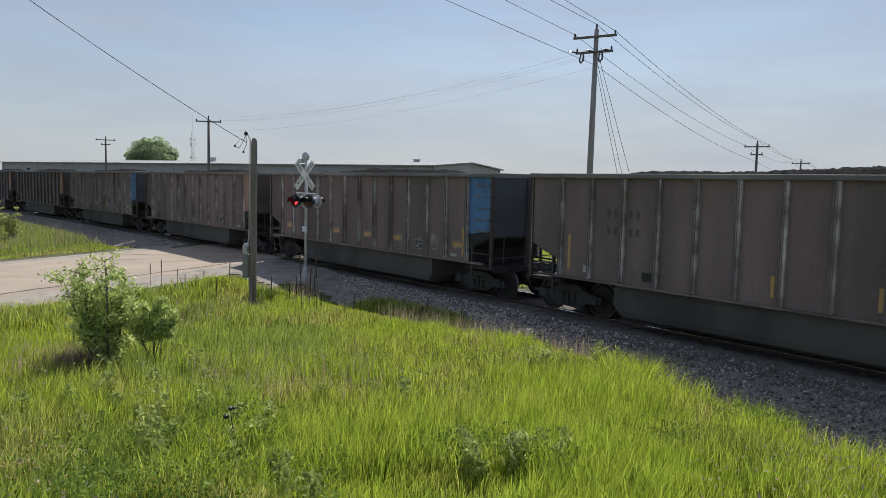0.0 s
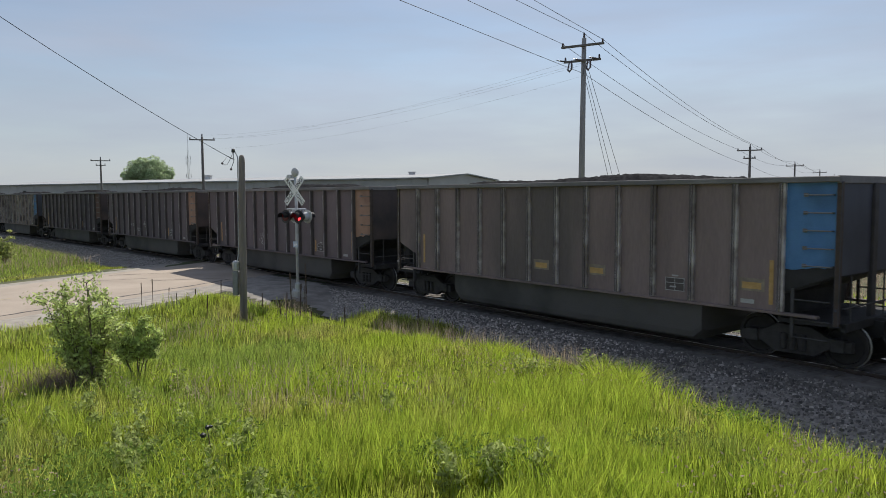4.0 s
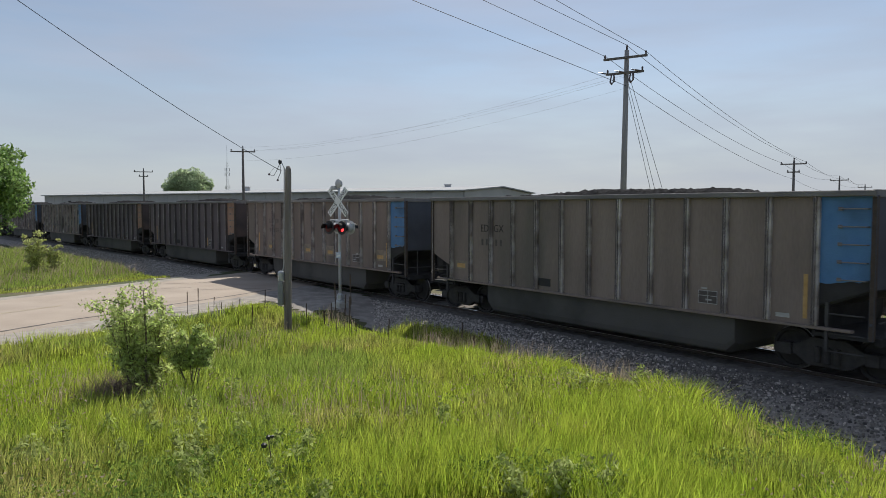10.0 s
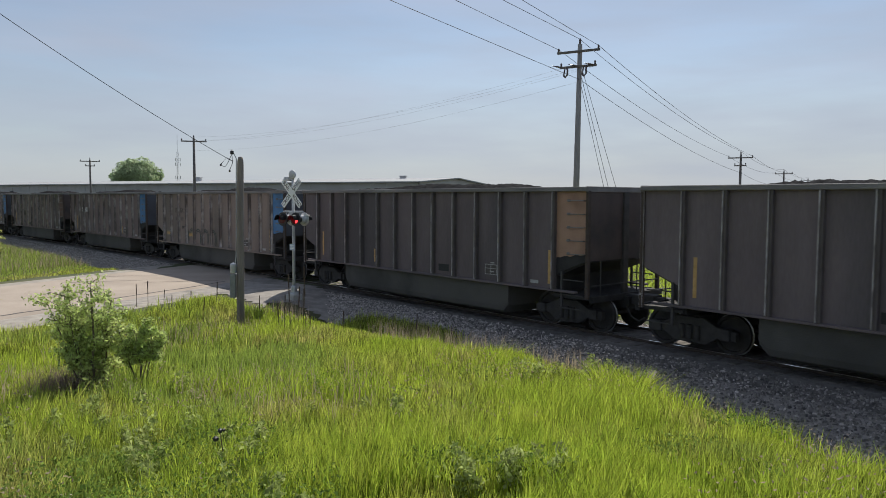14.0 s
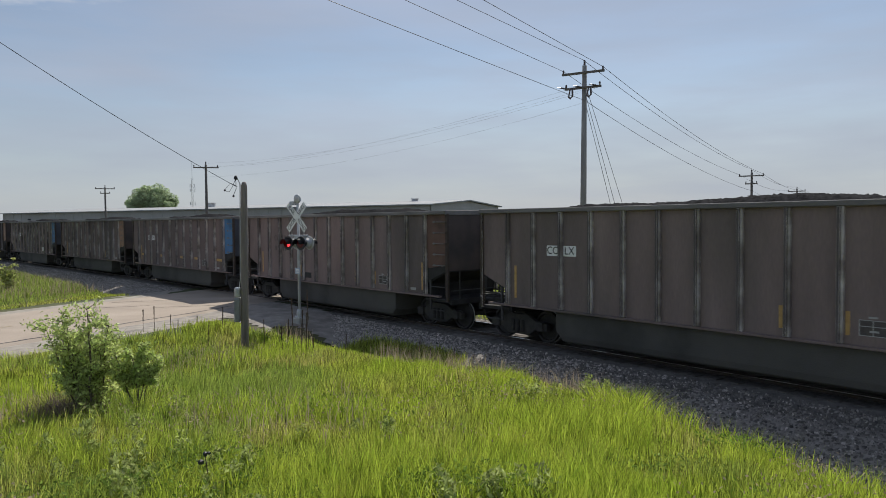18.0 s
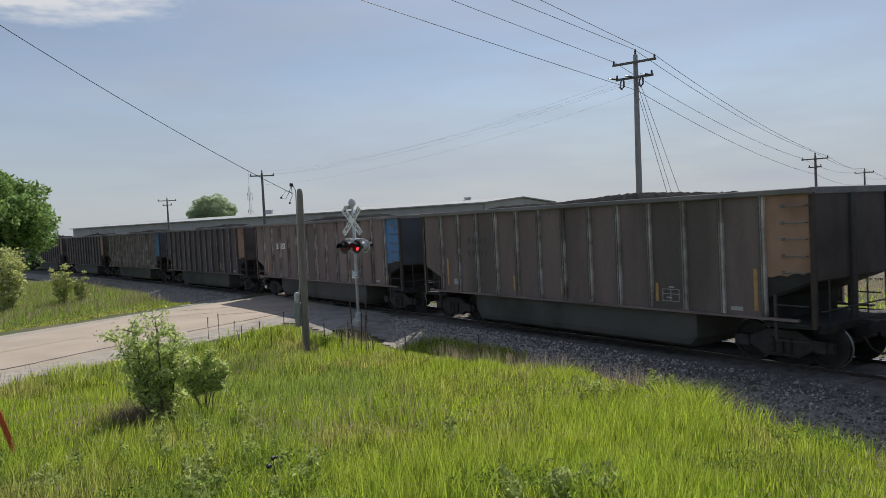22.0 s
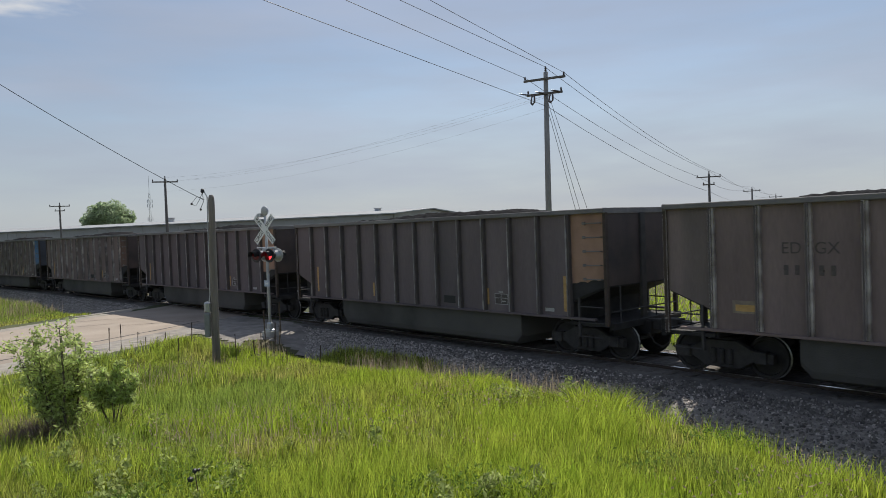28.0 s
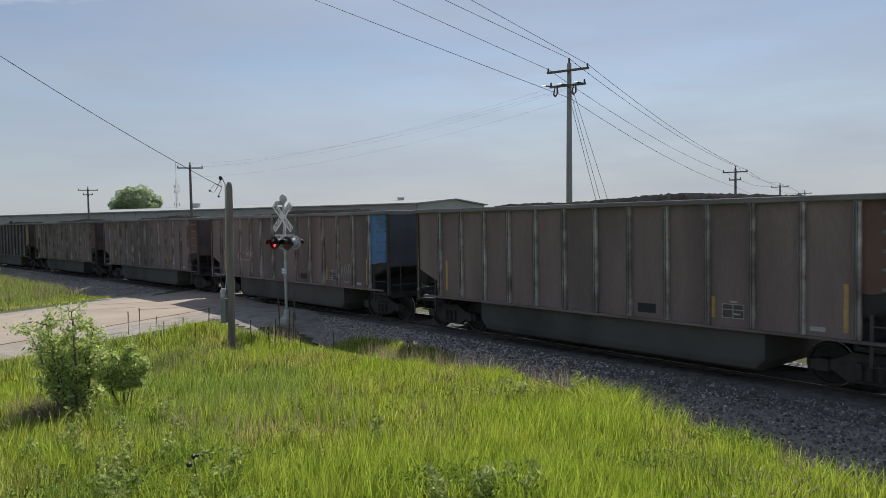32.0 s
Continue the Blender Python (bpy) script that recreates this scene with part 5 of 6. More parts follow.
def crossing_signal():
    sig = grp("crossing_signal", "silver railway crossing signal with crossbuck and flashing red lights", "crossing signal", pose(-5.15, 26.7, 0.0, 0, 0, -37.0))
    bm = bmesh.new()
    tube(bm, [(0, 0, 0.1), (0, 0, 4.22)], 0.055, 14)
    part("mast", bm, M["silver"], sig, smooth=True)
    bm = bmesh.new()
    box(bm, -0.22, 0.22, -0.22, 0.22, -0.3, 0.06)
    soften(bm, 0.03)
    part("foundation", bm, M["concrete"], sig)
    bm = bmesh.new()
    lathe(bm, [(0.19, 0.05), (0.19, 0.09), (0.12, 0.13), (0.11, 0.32), (0.08, 0.36), (0.06, 0.38)], 16)
    for k in range(4):
        a = math.pi / 4 + k * math.pi / 2
        tube(bm, [(0.16 * math.cos(a), 0.16 * math.sin(a), 0.05), (0.16 * math.cos(a), 0.16 * math.sin(a), 0.15)], 0.02, 6)
    part("mast_base", bm, M["galv"], sig)
    # crossbuck
    for turn, halves, dy in ((45, ("RAIL", "ROAD"), -0.075), (-45, ("CROS", "SING"), -0.085)):
        bm = bmesh.new()
        box(bm, -0.66, 0.66, -0.006, 0.006, -0.118, 0.118)
        soften(bm, 0.004)
        blade = part("crossbuck_blade", bm, M["white"], sig, "white crossbuck blade with black letters", pose(0, dy, 3.72, 0, turn, 0))
        for w, cx in zip(halves, (-0.36, 0.36)):
            part("lettering", words(w, 0.205, M["black"], "lettering"), None, blade, m=pose(cx, -0.009, 0))
    bm = bmesh.new()
    box(bm, -0.06, 0.06, -0.07, 0.06, 3.64, 3.88)
    part("clamp", bm, M["galv"], sig)
    # bell on top
    bm = bmesh.new()
    lathe(bm, [(0.05, 0.09), (0.13, 0.06), (0.165, 0.0), (0.17, -0.03), (0.15, -0.05), (0.04, -0.06)], 24, "y")
    part("bell", bm, M["silver"], sig, "round silver bell", pose(0, -0.02, 4.38), True)
    bm = bmesh.new()
    box(bm, -0.36, -0.14, -0.1, 0.1, 4.16, 4.3)
    tube(bm, [(-0.2, 0, 4.2), (0, 0, 4.18)], 0.025, 6)
    soften(bm, 0.01)
    part("small_box", bm, M["galv"], sig, "small grey metal box beside the bell")
    # lamps on a cross arm, one pair each way
    bm = bmesh.new()
    tube(bm, [(-0.5, 0, 3.05), (0.5, 0, 3.05)], 0.035, 8)
    tube(bm, [(-0.36, 0, 3.05), (-0.36, 0, 2.86)], 0.03, 6)
    tube(bm, [(0.36, 0, 3.05), (0.36, 0, 2.86)], 0.03, 6)
    part("cross_arm", bm, M["silver"], sig)
    bm = bmesh.new()
    box(bm, -0.13, 0.13, -0.11, 0.11, 2.72, 3.06)
    soften(bm, 0.03)
    part("junction_box", bm, M["silver"], sig, "silver junction box")
    shutters = []
    for face, dy in ((0, -0.12), (180, 0.12)):
        for x in (-0.34, 0.34):
            base = pose(0, 0, 0, 0, 0, face) @ pose(x, -0.22, 2.78)
            bm = bmesh.new()
            lathe(bm, [(0.245, 0.0), (0.25, 0.012), (0.235, 0.02)], 28, "y")
            lamp = part("lamp_background", bm, M["silver" if face else "black"], sig, "round lamp background", base)
            bm = bmesh.new()
            lathe(bm, [(0.165, 0.0), (0.17, 0.08), (0.13, 0.18), (0.06, 0.2)], 20, "y")
            part("lamp_housing", bm, M["silver" if face else "black"], lamp, m=pose(0, 0.02, 0))
            bm = bmesh.new()
            lathe(bm, [(0.145, 0.0), (0.10, -0.008), (0.02, -0.012)], 20, "y")
            part("lens", bm, M["redlamp"], lamp, "glowing red lens", pose(0, -0.004, 0), True)
            bm = bmesh.new()
            rings = []
            for r, yy in ((0.175, 0.0), (0.172, -0.23)):
                rings.append([bm.verts.new((math.cos(a) * r, yy, math.sin(a) * r - (0 if yy == 0 else 0.02))) for a in [radians(-5 + 190 * k / 18) for k in range(19)]])
            for k in range(18):
                bm.faces.new((rings[0][k], rings[0][k + 1], rings[1][k + 1], rings[1][k]))
            bmesh.ops.solidify(bm, geom=bm.faces[:], thickness=0.006)
            part("hood", bm, M["black"], lamp)
            # disc added before the ever-glowing lens; covering it makes the flash
            bm = bmesh.new()
            lathe(bm, [(0.162, 0.003), (0.162, -0.003)], 20, "y")
            shut = part("shutter", bm, M["reddark"], lamp, "dark red disc added to cover the glowing lens, edge-on when lit", pose(0, -0.022, 0))
            shutters.append((shut, (x > 0) != (face > 0)))
    bm = bmesh.new()
    box(bm, -0.13, 0.13, -0.075, -0.065, 1.66, 1.88)
    tag = part("notice_plate", bm, M["bluesign"], sig, "small faded blue notice plate")
    bm = bmesh.new()
    for z in (1.72, 1.77, 1.82):
        box(bm, -0.09, 0.09, -0.079, -0.076, z - 0.012, z + 0.012)
    part("text_bar", bm, M["white"], tag)
    return shutters


def wood_pole():
    x, y = -5.86, 22.05
    z = ground_z(x, y)
    p = grp("wooden_pole", "short weathered grey wooden service pole in the grass", "pole", pose(x - 0.03, y, 0, 0, 0.7, 0))
    bm = bmesh.new()
    lathe(bm, [(0.118, z - 0.2), (0.114, z + 0.5), (0.104, 2.5), (0.094, 4.55), (0.085, 4.66), (0.06, 4.74), (0.02, 4.76)], 16)
    part("shaft", bm, M["polewood"], p, smooth=True)
    bm = bmesh.new()
    box(bm, -0.28, -0.12, -0.16, 0.08, 0.55, 1.28)
    soften(bm, 0.02)
    bx = part("metal_box", bm, M["boxgrey"], p, "grey metal electric box on the side of the pole")
    bm = bmesh.new()
    box(bm, -0.27, -0.13, -0.168, -0.161, 0.6, 1.23)
    part("box_door", bm, M["boxgrey"], bx)
    bm = bmesh.new()
    lathe(bm, [(0.09, 0.0), (0.1, 0.04), (0.1, 0.24), (0.07, 0.29), (0.02, 0.3)], 14)
    part("meter", bm, M["galv"], p, "round electric meter", pose(-0.2, -0.06, 1.3))
    bm = bmesh.new()
    tube(bm, [(-0.17, -0.02, 1.5), (-0.13, 0, 1.8), (-0.12, 0, 4.7), (-0.2, -0.02, 4.86)], 0.016, 8)
    part("conduit", bm, M["galv"], p)
    bm = bmesh.new()
    lathe(bm, [(0.03, 0), (0.06, 0.03), (0.05, 0.1), (0.02, 0.12)], 10)
    part("weatherhead", bm, M["black"], p, m=pose(-0.24, -0.03, 4.82))
    bm = bmesh.new()
    tube(bm, [(-0.24, -0.03, 4.84), (-0.34, -0.05, 4.6), (-0.42, -0.06, 4.46), (-0.5, -0.06, 4.46), (-0.56, -0.06, 4.52)], 0.008, 5)
    part("drop_wire", bm, M["wire"], p)
    bm = bmesh.new()
    tube(bm, [(-0.24, -0.03, 4.84), (-0.22, -0.05, 4.55), (-0.3, -0.06, 4.36)], 0.009, 5)
    part("drop_wire", bm, M["wire"], p)
    bm = bmesh.new()
    tube(bm, [(-0.56, -0.06, 4.52), (-0.4, -0.02, 4.72), (-0.2, 0, 4.62)], 0.006, 5)
    part("drop_wire", bm, M["wire"], p)
    for q in ((-0.56, -0.06, 4.5), (-0.3, -0.06, 4.33)):
        bm = bmesh.new()
        bmesh.ops.create_uvsphere(bm, u_segments=8, v_segments=6, radius=0.035)
        part("insulator", bm, M["insulator"], p, m=pose(*q))


def utility_pole(x, y, top, arm_way, label, arms=((0.35, 2.44),), lean=0.0, radius=0.15, wood="utilwood"):
    """A wooden pole with cross arms: each arm is (metres below the top, length)."""
    z = ground_z(x, y) if abs(x) < 200 else -0.4
    p = grp("utility_pole", label, "utility pole", pose(x - 0.0175 * lean * 6, y, 0, 0, lean, 0) @ pose(0, 0, 0, 0, 0, arm_way), "utility poles")
    bm = bmesh.new()
    lathe(bm, [(radius * 1.1, z - 0.3), (radius * 0.95, (top + z) / 2), (radius * 0.72, top), (radius * 0.3, top + 0.02)], 12)
    part("shaft", bm, M[wood], p, smooth=True)
    for below, ln in arms:
        bm = bmesh.new()
        box(bm, -ln / 2, ln / 2, -radius - 0.1, -radius + 0.01, top - below - 0.06, top - below + 0.06)
        soften(bm, 0.01)
        arm = part("cross_arm", bm, M["utilwood"], p)
        for e in (-1, 1):
            bm = bmesh.new()
            lathe(bm, [(0.02, 0), (0.06, 0.05), (0.045, 0.09), (0.06, 0.13), (0.03, 0.2)], 8)
            part("insulator", bm, M["insulator"], arm, m=pose(e * (ln / 2 - 0.08), -radius - 0.05, top - below + 0.05))
    bm = bmesh.new()
    lathe(bm, [(0.03, 0), (0.07, 0.08), (0.05, 0.14), (0.07, 0.2), (0.03, 0.3)], 8)
    part("top_pin", bm, M["insulator"], p, m=pose(0, 0, top))
    return p


def wire(name, a, b, sag, r=0.012, label="thin dark overhead wire"):
    bm = bmesh.new()
    n = 22
    tube(bm, [(a[0] + (b[0] - a[0]) * k / n, a[1] + (b[1] - a[1]) * k / n, a[2] + (b[2] - a[2]) * k / n - 4 * sag * (k / n) * (1 - k / n)) for k in range(n + 1)], r, 5)
    tagged(part(name, bm, M["wire"]), label, "wire", "overhead wires")


def power_lines():
    way = math.degrees(math.atan2(-0.558, 0.83))
    main, nxt, third, back = (7.78, 40.2), (31.7, 75.6), (52.8, 110.0), (-21.3, 7.3)
    top = 11.9
    pole = utility_pole(*main, top, way, "tall grey wooden utility pole with two cross arms behind the track", ((0.42, 2.44), (1.22, 2.1)), 0.6, 0.17, "paleutil")
    for sx in (-0.62, 0.45):       # cut-outs hung under the lower arm
        bm = bmesh.new()
        tube(bm, [(0, -0.3, -0.02), (0.09, -0.42, -0.2), (0.09, -0.42, -0.44), (-0.06, -0.36, -0.56), (-0.16, -0.34, -0.46)], 0.055, 6)
        tube(bm, [(-0.1, -0.3, -0.05), (-0.16, -0.36, -0.46)], 0.04, 6)
        part("fuse_cutout", bm, M["insulator"], pole, "dark fuse cut-out", pose(sx, 0.05, top - 1.2))
    for off in (-0.95, 0.0, 0.9):       # dead-end insulators of the branch line
        bm = bmesh.new()
        lathe(bm, [(0.02, 0.0), (0.05, 0.06), (0.03, 0.1), (0.055, 0.16), (0.03, 0.2), (0.055, 0.26), (0.03, 0.3), (0.02, 0.5)], 8)
        part("strain_insulator", bm, M["insulator"], pole, "dark strain insulator", pose(off, -0.25, top - 1.2, 20, -78, 0))
    utility_pole(*nxt, 8.25, way, "wooden utility pole with one cross arm", ((0.35, 2.44), (1.15, 1.2)))
    utility_pole(*third, 7.9, way, "wooden utility pole with one cross arm", ((0.35, 2.44),))
    utility_pole(74.0, 144.0, 7.8, way, "wooden utility pole with one cross arm", ((0.35, 2.44),))
    utility_pole(96.0, 180.0, 7.7, way, "wooden utility pole with one cross arm", ((0.35, 2.44),))
    utility_pole(*back, 16.8, way, "tall wooden utility pole beside the road", ((0.42, 2.44),))
    left, left2 = (-23.4, 72.8), (-49.0, 106.5)
    utility_pole(*left, 9.35, 17, "wooden utility pole with one cross arm before the warehouse", ((0.3, 2.4),))
    utility_pole(*left2, 8.95, 24, "wooden utility pole with cross arm and transformers", ((0.25, 2.6), (0.9, 1.3)))
    c, s = math.cos(radians(way)), math.sin(radians(way))
    seq = [(main, top, 0), (nxt, 8.25, 0), (third, 7.9, 0), ((74.0, 144.0), 7.8, 0)]
    for (p, zp, _), (q, zq, _) in zip(seq, seq[1:]):
        for off, dz in ((-1.14, -0.2), (1.14, -0.2), (0, 0.3), (0.1, -1.9)):
            wire("power_line", (p[0] + off * c, p[1] + off * s, zp + dz), (q[0] + off * c, q[1] + off * s, zq + dz), 0.55, 0.014)
    for off, dz, far_dz in ((-1.14, -0.2, -0.2), (1.14, -0.2, 0.4), (0, 0.3, -0.4), (0.1, -1.9, -2.8)):
        wire("power_line", (back[0] + 1.5 * off * c, back[1] + 1.5 * off * s, 16.8 + far_dz), (main[0] + off * c, main[1] + off * s, top + dz), 0.1, 0.013)
    for off, dz, dq in ((-0.95, -1.2, -0.25), (0.0, -1.3, 0.15), (0.9, -1.25, -0.25), (0.0, -2.0, -1.2)):
        wire("branch_line", (main[0] + off * c, main[1] + off * s, top + dz), (left[0] + off, left[1] - 0.3 * off, 9.35 + dq), 0.9, 0.0035, "thin overhead wire running to a far pole")
    for top_dz, dx, dy in ((-1.0, 4.4, 3.2), (-1.5, 3.6, 2.6), (-2.0, 3.2, 2.4)):
        wire("guy_wire", (main[0] + 0.1, main[1], top + top_dz), (main[0] + dx, main[1] + dy, -0.4), 0.0, 0.013, "steel guy wire bracing the utility pole")
    wire("service_wire", (-6.06, 22.0, 4.62), (-13.6, 8.7, 11.95), 0.42, 0.008, "twisted service wire to the short wooden pole")


# ---- the distance ----
def warehouse():
    """Long low metal building parallel to the track, with a shallow gable."""
    house = grp("warehouse", "long low grey metal warehouse with a pale shallow roof", "warehouse", pose(-2.0, 115.0, 0))
    ax, ay = -0.882, 0.471           # along the building, away to the left
    bx, by = 0.471, 0.882            # across it
    ln, wd, eave, ridge, base = 112.0, 26.0, 6.1, 6.95, -0.5

    def at(a, b, z):
        return (ax * a + bx * b, ay * a + by * b, z)

    def wall(name, p, q, zs, mat="metalwall"):
        bm = bmesh.new()
        a = [at(*p, base), at(*q, base), at(*q, zs[-1]), *([at((p[0] + q[0]) / 2, (p[1] + q[1]) / 2, zs[1])] if len(zs) > 2 else []), at(*p, zs[0])]
        nx = Vector(a[1]) - Vector(a[0])
        nrm = Vector((nx.y, -nx.x, 0)).normalized() * 0.2
        lo = [bm.verts.new(v) for v in a]
        hi = [bm.verts.new(Vector(v) - nrm) for v in a]
        bm.faces.new(lo)
        bm.faces.new(hi[::-1])
        for i in range(len(lo)):
            j = (i + 1) % len(lo)
            bm.faces.new((lo[j], lo[i], hi[i], hi[j]))
        return part(name, bm, M[mat], house)
    wall("front_wall", (ln, 0), (0, 0), (eave, eave))
    wall("gable_wall", (0, 0), (0, wd), (eave, ridge, eave))
    wall("rear_wall", (0, wd), (ln, wd), (eave, eave))
    wall("gable_wall", (ln, wd), (ln, 0), (eave, ridge, eave))
    for b0, b1, z0, z1 in ((-0.6, wd / 2, eave + 0.02, ridge + 0.06), (wd / 2, wd + 0.6, ridge + 0.06, eave + 0.02)):
        bm = bmesh.new()
        lo = [bm.verts.new(at(a, b, z)) for a, b, z in ((-0.5, b0, z0), (ln + 0.5, b0, z0), (ln + 0.5, b1, z1), (-0.5, b1, z1))]
        hi = [bm.verts.new(v.co + Vector((0, 0, 0.18))) for v in lo]
        bm.faces.new(lo)
        bm.faces.new(hi)
        for i in range(4):
            j = (i + 1) % 4
            bm.faces.new((lo[i], lo[j], hi[j], hi[i]))
        part("roof_slope", bm, M["metalroof"], house, "pale metal roof slope")
    for a, b, s in ((10.5, wd / 2, 0.9), (56, wd / 2 - 4, 1.0)):
        bm = bmesh.new()
        q = at(a, b, ridge - 0.1)
        box(bm, q[0] - s * 0.6, q[0] + s * 0.6, q[1] - 0.6, q[1] + 0.6, q[2], q[2] + s * 0.75)
        box(bm, q[0] - s * 0.75, q[0] + s * 0.75, q[1] - 0.75, q[1] + 0.75, q[2] + s * 0.75, q[2] + s * 0.9)
        part("roof_vent", bm, M["silver"], house, "square roof vent")
    bm = bmesh.new()
    q = at(ln - 10, -0.1, 4.6)
    box(bm, q[0] - 0.35, q[0] + 0.35, q[1] - 0.12, q[1] + 0.05, q[2], q[2] + 0.35)
    part("wall_lamp", bm, M["black"], house)
    # seams of the cladding
    for k in range(1, 38):
        bm = bmesh.new()
        q = at(k * 3.0, -0.03, 0)
        tube(bm, [(q[0], q[1], base + 0.1), (q[0], q[1], eave - 0.05)], 0.05, 4)
        part("cladding_seam", bm, M["metalwall"], house)


def radio_mast():
    a, d = radians(-18.89), 240.0
    x, y = math.sin(a) * d, math.cos(a) * d
    mast = grp("radio_mast", "thin grey lattice radio mast with aerials", "radio mast", pose(x, y, -0.4))
    bm = bmesh.new()
    for k in range(3):
        b = k * 2.094
        tube(bm, [(0.45 * math.cos(b), 0.45 * math.sin(b), 0), (0.25 * math.cos(b), 0.25 * math.sin(b), 18)], 0.03, 4)
    for j in range(18):
        for k in range(3):
            b, c = k * 2.094, (k + 1) * 2.094
            tube(bm, [(0.45 * math.cos(b), 0.45 * math.sin(b), j), (0.43 * math.cos(c), 0.43 * math.sin(c), j + 1)], 0.018, 3)
    part("lattice", bm, M["galv"], mast)
    bm = bmesh.new()
    tube(bm, [(0, 0, 18), (0, 0, 23.2)], 0.05, 5)
    part("whip", bm, M["galv"], mast)
    for z in (10.2, 14.2, 15.6):
        for k in range(3):
            b = k * 2.094
            bm = bmesh.new()
            box(bm, -0.08, 0.08, -0.06, 0.06, -0.5, 0.5)
            part("aerial", bm, M["silver"], mast, m=pose(0.8 * math.cos(b), 0.8 * math.sin(b), z))


def distance():
    bm = bmesh.new()
    pts = [(16, 40), (80, -20), (420, 40), (520, 520), (90, 520)]
    bm.faces.new([bm.verts.new((x, y, -0.30)) for x, y in pts])
    tagged(part("stubble_field", bm, M["field"]), "tan field of corn stubble beyond the railway", "field", kind="structure")
    rng = np.random.default_rng(17)
    n = 9000
    a = rng.uniform(-0.9, 1.0, n)
    d = rng.uniform(680, 760, n)
    x, y = np.sin(a) * d, np.cos(a) * d
    h = 5 + 3 * np.sin(a * 40) + 2.0 * np.sin(a * 133 + 1)
    z = rng.random(n) ** 0.7 * np.clip(h, 2, 11)
    V, F = leaf_cloud(np.stack([x, y, z], 1), 3.0, rng, 0.6)
    tagged(new("far_woods", arrays("far_woods", V, F, M["farleaf"])), "low green line of woods on the horizon", "woods", kind="stuff")


def stake():
    z = ground_z(-6.75, 9.85)
    s = grp("marker_stake", "leaning orange plastic marker stake in the grass", "marker stake", pose(-6.75, 9.85, z - 0.1, 3, -17, 0))
    bm = bmesh.new()
    lathe(bm, [(0.035, 0), (0.036, 1.7), (0.03, 1.73), (0.01, 1.74)], 12)
    part("rod", bm, M["orange_stake"], s, smooth=True)


def seed_head():
    x, y = -2.42, 7.78
    z = ground_z(x, y)
    s = grp("dead_flower", "dead flower with black drooping seed heads", "dead flower", pose(x, y, 0))
    bm = bmesh.new()
    tube(bm, [(0.02, 0, z), (0.03, 0, 0.8), (0.0, 0, 1.03)], [0.007, 0.006, 0.004], 5)
    part("stem", bm, M["deadstalk"], s)
    for dx, dz, r in ((0.0, 1.04, 0.03), (-0.05, 0.95, 0.033), (0.04, 1.05, 0.022)):
        bm = bmesh.new()
        bmesh.ops.create_icosphere(bm, subdivisions=1, radius=r)
        for v in bm.verts:
            v.co *= random.uniform(0.75, 1.25)
        part("seed_head", bm, M["black"], s, m=pose(dx, 0, dz))


def gravel_apron(grid):
    """Bare gravel between the road, the signal and the ballast."""
    xs, ys = np.arange(-12, 0, 0.3), np.arange(22, 36, 0.3)
    v, idx = [], {}
    for j, y in enumerate(ys):
        for i, x in enumerate(xs):
            u, _ = off_track(x, y)
            r = road_side(x, y)
            e = 0.4 * noise.noise((x * 0.8, y * 0.8, 9))
            if r > 3.4 and ((u < 5.3 + e and r < 8.4 + e) or (u < 4.2 + e and r < 12 + e) or (r < 5.3 + e)) and u > 1.1:
                idx[i, j] = len(v)
                v.append((x, y, ground_z(x, y) + 0.025 + 0.02 * noise.noise((x * 3, y * 3, 1))))
    f = [(idx[i, j], idx[i + 1, j], idx[i + 1, j + 1], idx[i, j + 1]) for (i, j) in idx if (i + 1, j) in idx and (i + 1, j + 1) in idx and (i, j + 1) in idx]
    tagged(new("gravel_apron", arrays("gravel_apron", v, f, M["apron"])), "bare gravel round the foot of the crossing signal", "gravel", kind="structure")


def road_details():
    """Tar seam along the near edge, cracks, and the worn centre line."""
    rnd = random.Random(8)

    def ribbon(name, pts, w, mat, label):
        v, f = [], []
        for i, (a, o) in enumerate(pts):
            x, y = RX + RDX * a + RDY * o, RY + RDY * a - RDX * o
            zc = -0.045 + 0.025 * max(0, 1 - abs(o) / ROAD_HALF) + 0.006
            ww = w * rnd.uniform(0.6, 1.3)
            a2 = pts[min(i + 1, len(pts) - 1)]
            a1 = pts[max(i - 1, 0)]
            da, do = a2[0] - a1[0], a2[1] - a1[1]
            k = math.hypot(da, do)
            na, no = -do / k * ww / 2, da / k * ww / 2
            for q in (-1, 1):
                v.append((x + RDX * na * q + RDY * no * q, y + RDY * na * q - RDX * no * q, zc))
        f = [(2 * i, 2 * i + 1, 2 * i + 3, 2 * i + 2) for i in range(len(pts) - 1)]
        tagged(new(name, arrays(name, v, f, M[mat])), label, "road marking", kind="structure")
    ribbon("tar_seam", [(a, 3.25 + 0.06 * math.sin(a * 1.3) + rnd.uniform(-0.03, 0.03)) for a in np.arange(-25, 4, 0.4)], 0.10, "tar", "dark tar seam along the edge of the road")
    ribbon("centre_line", [(a, 0.0) for a in np.arange(-30, -3, 1.0)], 0.11, "paint_yellow", "worn yellow centre line of the road")
    for a0, o0 in ((0.5, -2.5), (2.0, 0.5), (3.0, -3.0)):
        pts = [(a0 + 0.25 * k + rnd.uniform(-0.1, 0.1), o0 + 0.28 * k) for k in range(9)]
        ribbon("road_crack", pts, 0.05, "tar", "dark crack across the road")


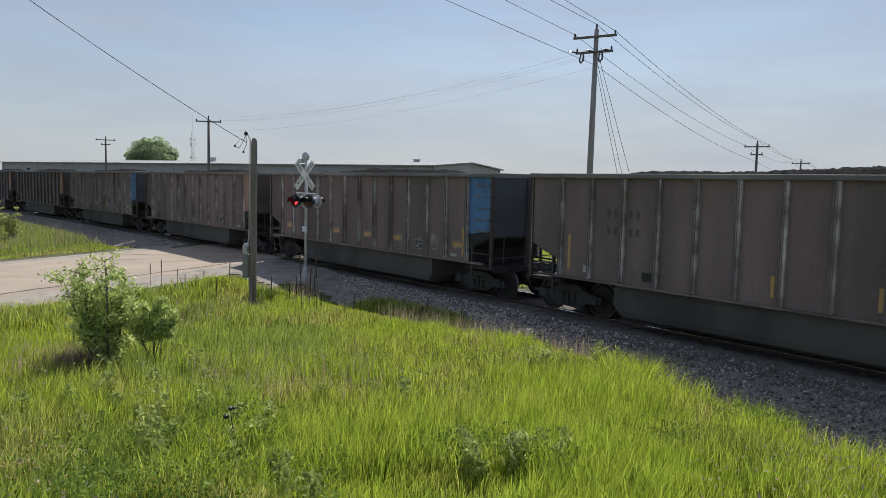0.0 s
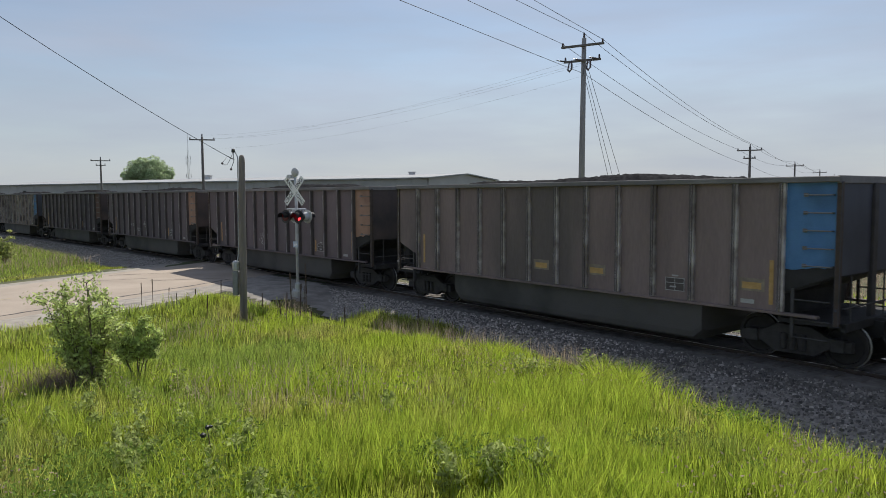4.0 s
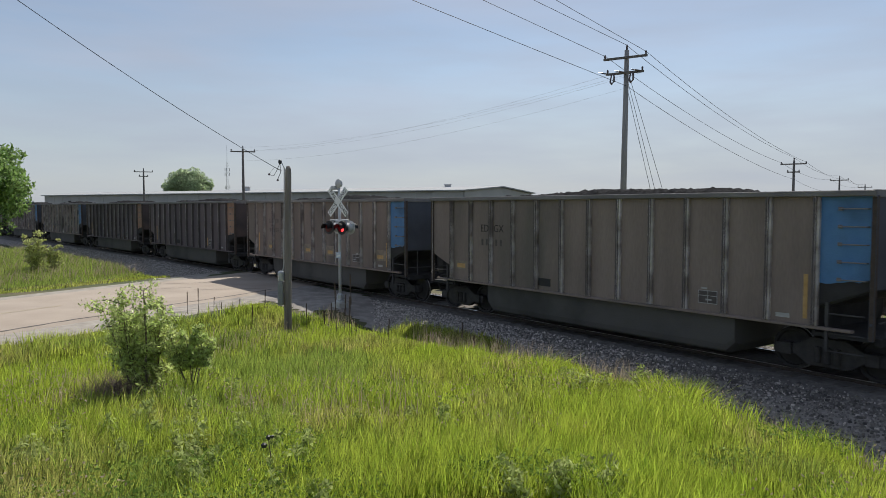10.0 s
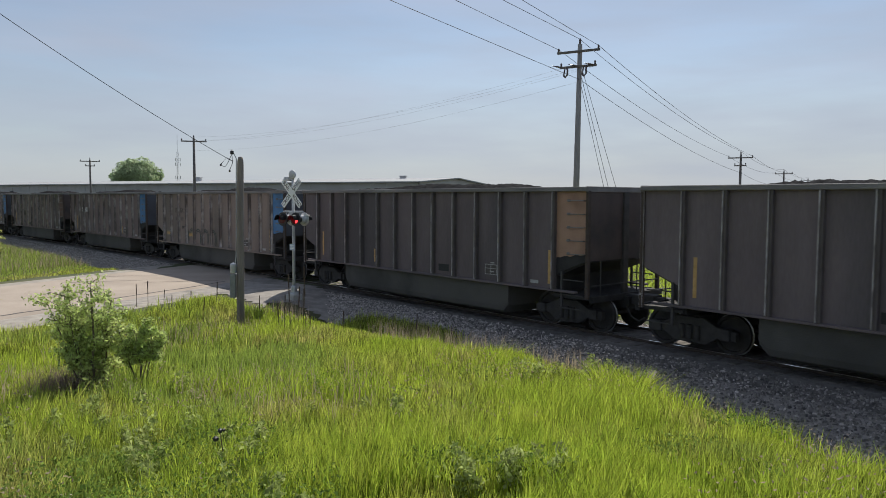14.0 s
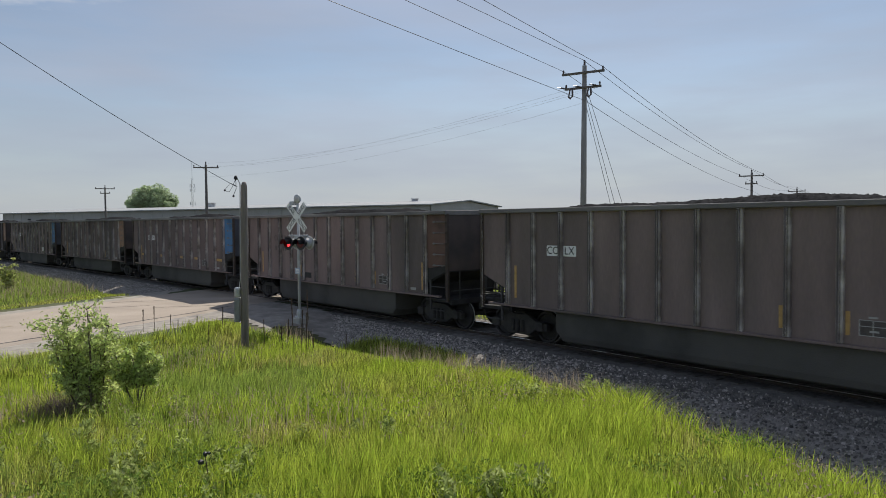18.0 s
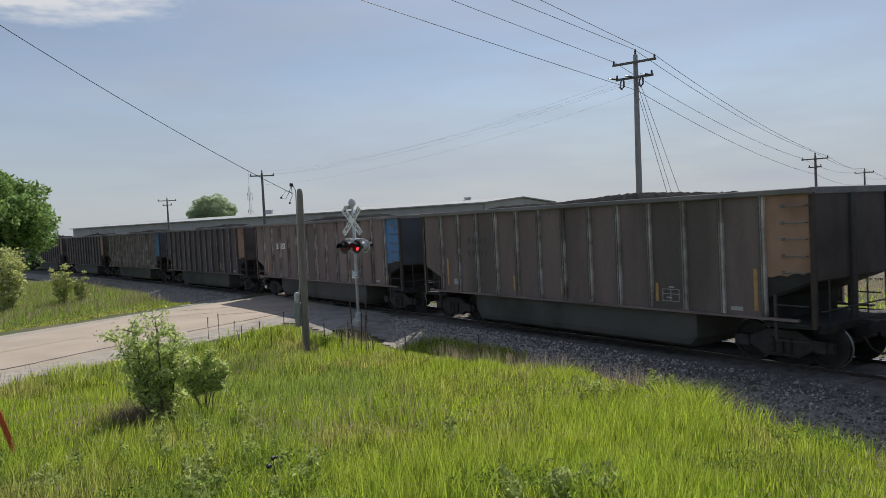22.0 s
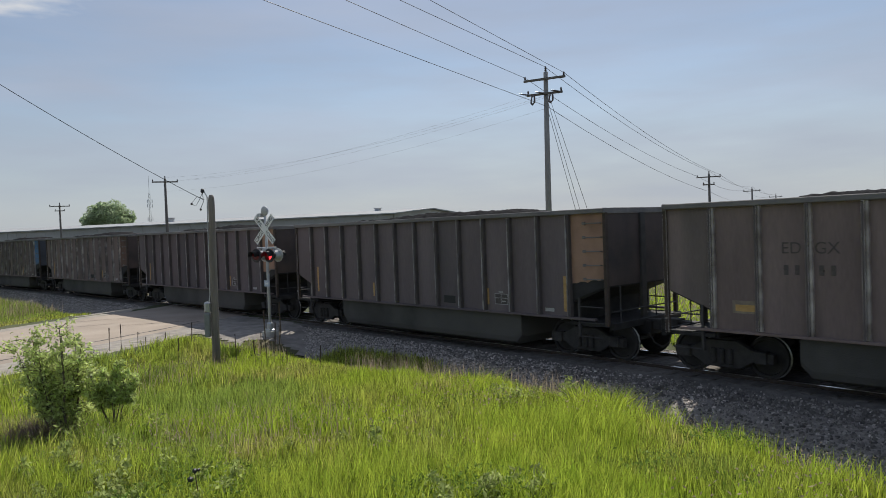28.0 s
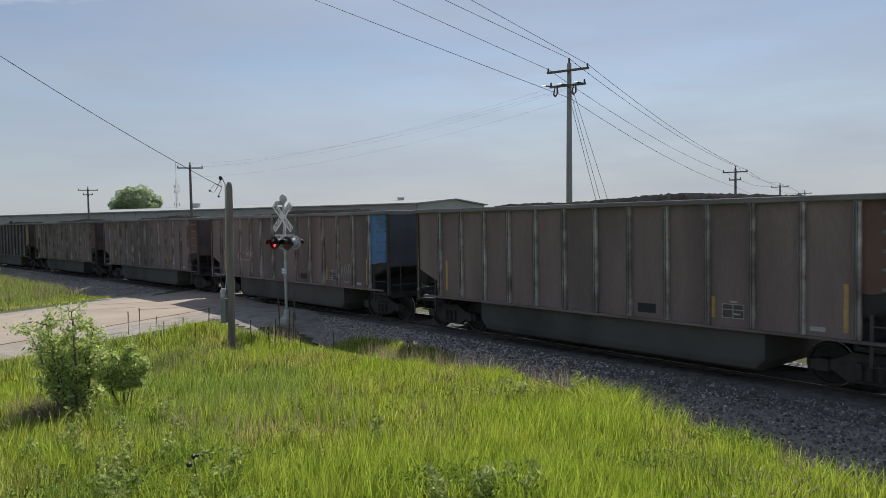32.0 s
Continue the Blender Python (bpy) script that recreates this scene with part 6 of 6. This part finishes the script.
def flash_rows(second):
    """Turns of the disc added before each ever-glowing lens to make it flash: flat while dark, edge-on while lit."""
    rows, t, half = [], 0.0, FLASH / 2
    lit = (lambda q: ((q + FLASH_START) / FLASH) % 1 >= 0.5) if second else (lambda q: ((q + FLASH_START) / FLASH) % 1 < 0.5)
    rows.append((0.0, lit(0.0)))
    t = half - FLASH_START % half
    while t < 32.0:
        rows.append((t - 0.034, lit(t - 0.04)))
        rows.append((t + 0.034, lit(t + 0.04)))
        t += half
    rows.append((32.0, lit(32.0)))
    return rows


def motions():
    for car, k, axles in CARS:
        rows = []
        for t in (0, 2, 4, 6, 8, 10, 12, 14, 16, 18, 20, 22, 24, 26, 28, 30, 32):
            x, y, z, h = rail_line(S0 - 7.27 + run(t) - PITCH * k)
            rows.append((t, pose(x, y, 0, 0, 0, h)))
        walk(car, rows)
        # wheels roll while the car is in sight: a turn of less than 90 degrees from row to row
        steps = [n / 15 for n in range(481) if -45 < S0 + run(n / 15) - PITCH * k < 48]
        for wheels, ax in axles if steps else ():
            turn = [(t, pose(ax, 0, 0.46, 0, math.degrees(run(t) / 0.46), 0)) for t in steps]
            if steps[0] > 0:
                turn.insert(0, (0.0, turn[0][1]))
            if steps[-1] < 32:
                turn.append((32.0, turn[-1][1]))
            walk(wheels, turn)
    for shut, second in SHUTTERS:
        walk(shut, [(t, pose(0, -0.022, 0, 0, 0, 84 if on else 0)) for t, on in flash_rows(second)])


FLASH, FLASH_START = 1.191, 0.2
ground()
road()
GRID = ground_grid()
gravel_apron(GRID)
road_details()
CARS = coal_cars()
SHUTTERS = crossing_signal()
wood_pole()
power_lines()
warehouse()
radio_mast()
distance()
stake()
seed_head()
shrub("shrub", -5.72, 12.0, ground_z(-5.72, 12.0), 2.02, 1.32, 41, 10000, 0.035, "leaf", "leafy green shrub with small pale leaves in the grass", 15, lean=-0.12, bare=0.2)
shrub("shrub", -5.0, 12.15, ground_z(-5.0, 12.15), 1.38, 1.05, 42, 4200, 0.034, "leaf", "small leafy shrub beside a larger one", 6, bare=0.45, foot=0.03)
dead_brush()
shrub("bush", -26.9, 38.0, ground_z(-26.9, 38.0), 3.4, 3.0, 43, 6000, 0.095, "paleleaf", "pale dusty green bush on the verge", 14)
shrub("bush", -25.3, 40.8, ground_z(-25.3, 40.8), 2.4, 1.5, 44, 2600, 0.09, "paleleaf", "yellowish green bush on the verge", 9)
shrub("bush", -24.4, 41.3, ground_z(-24.4, 41.3), 2.0, 1.0, 45, 1300, 0.09, "paleleaf", "yellowish green bush on the verge", 6)
tree("tree", -37.4, 50.2, ground_z(-37.4, 50.2), 10.3, 5.3, 51, 34000, 0.19, "treeleaf", "dense dark green leafy tree on the verge", 0.08)
tree("tree", -85.0, 213.5, -0.4, 15.2, 7.3, 52, 32000, 0.30, "fartree", "round green tree behind the warehouse", 0.34)
weeds(GRID)
dead_stalks()
meadow(GRID)
stones()
railway()
motions()
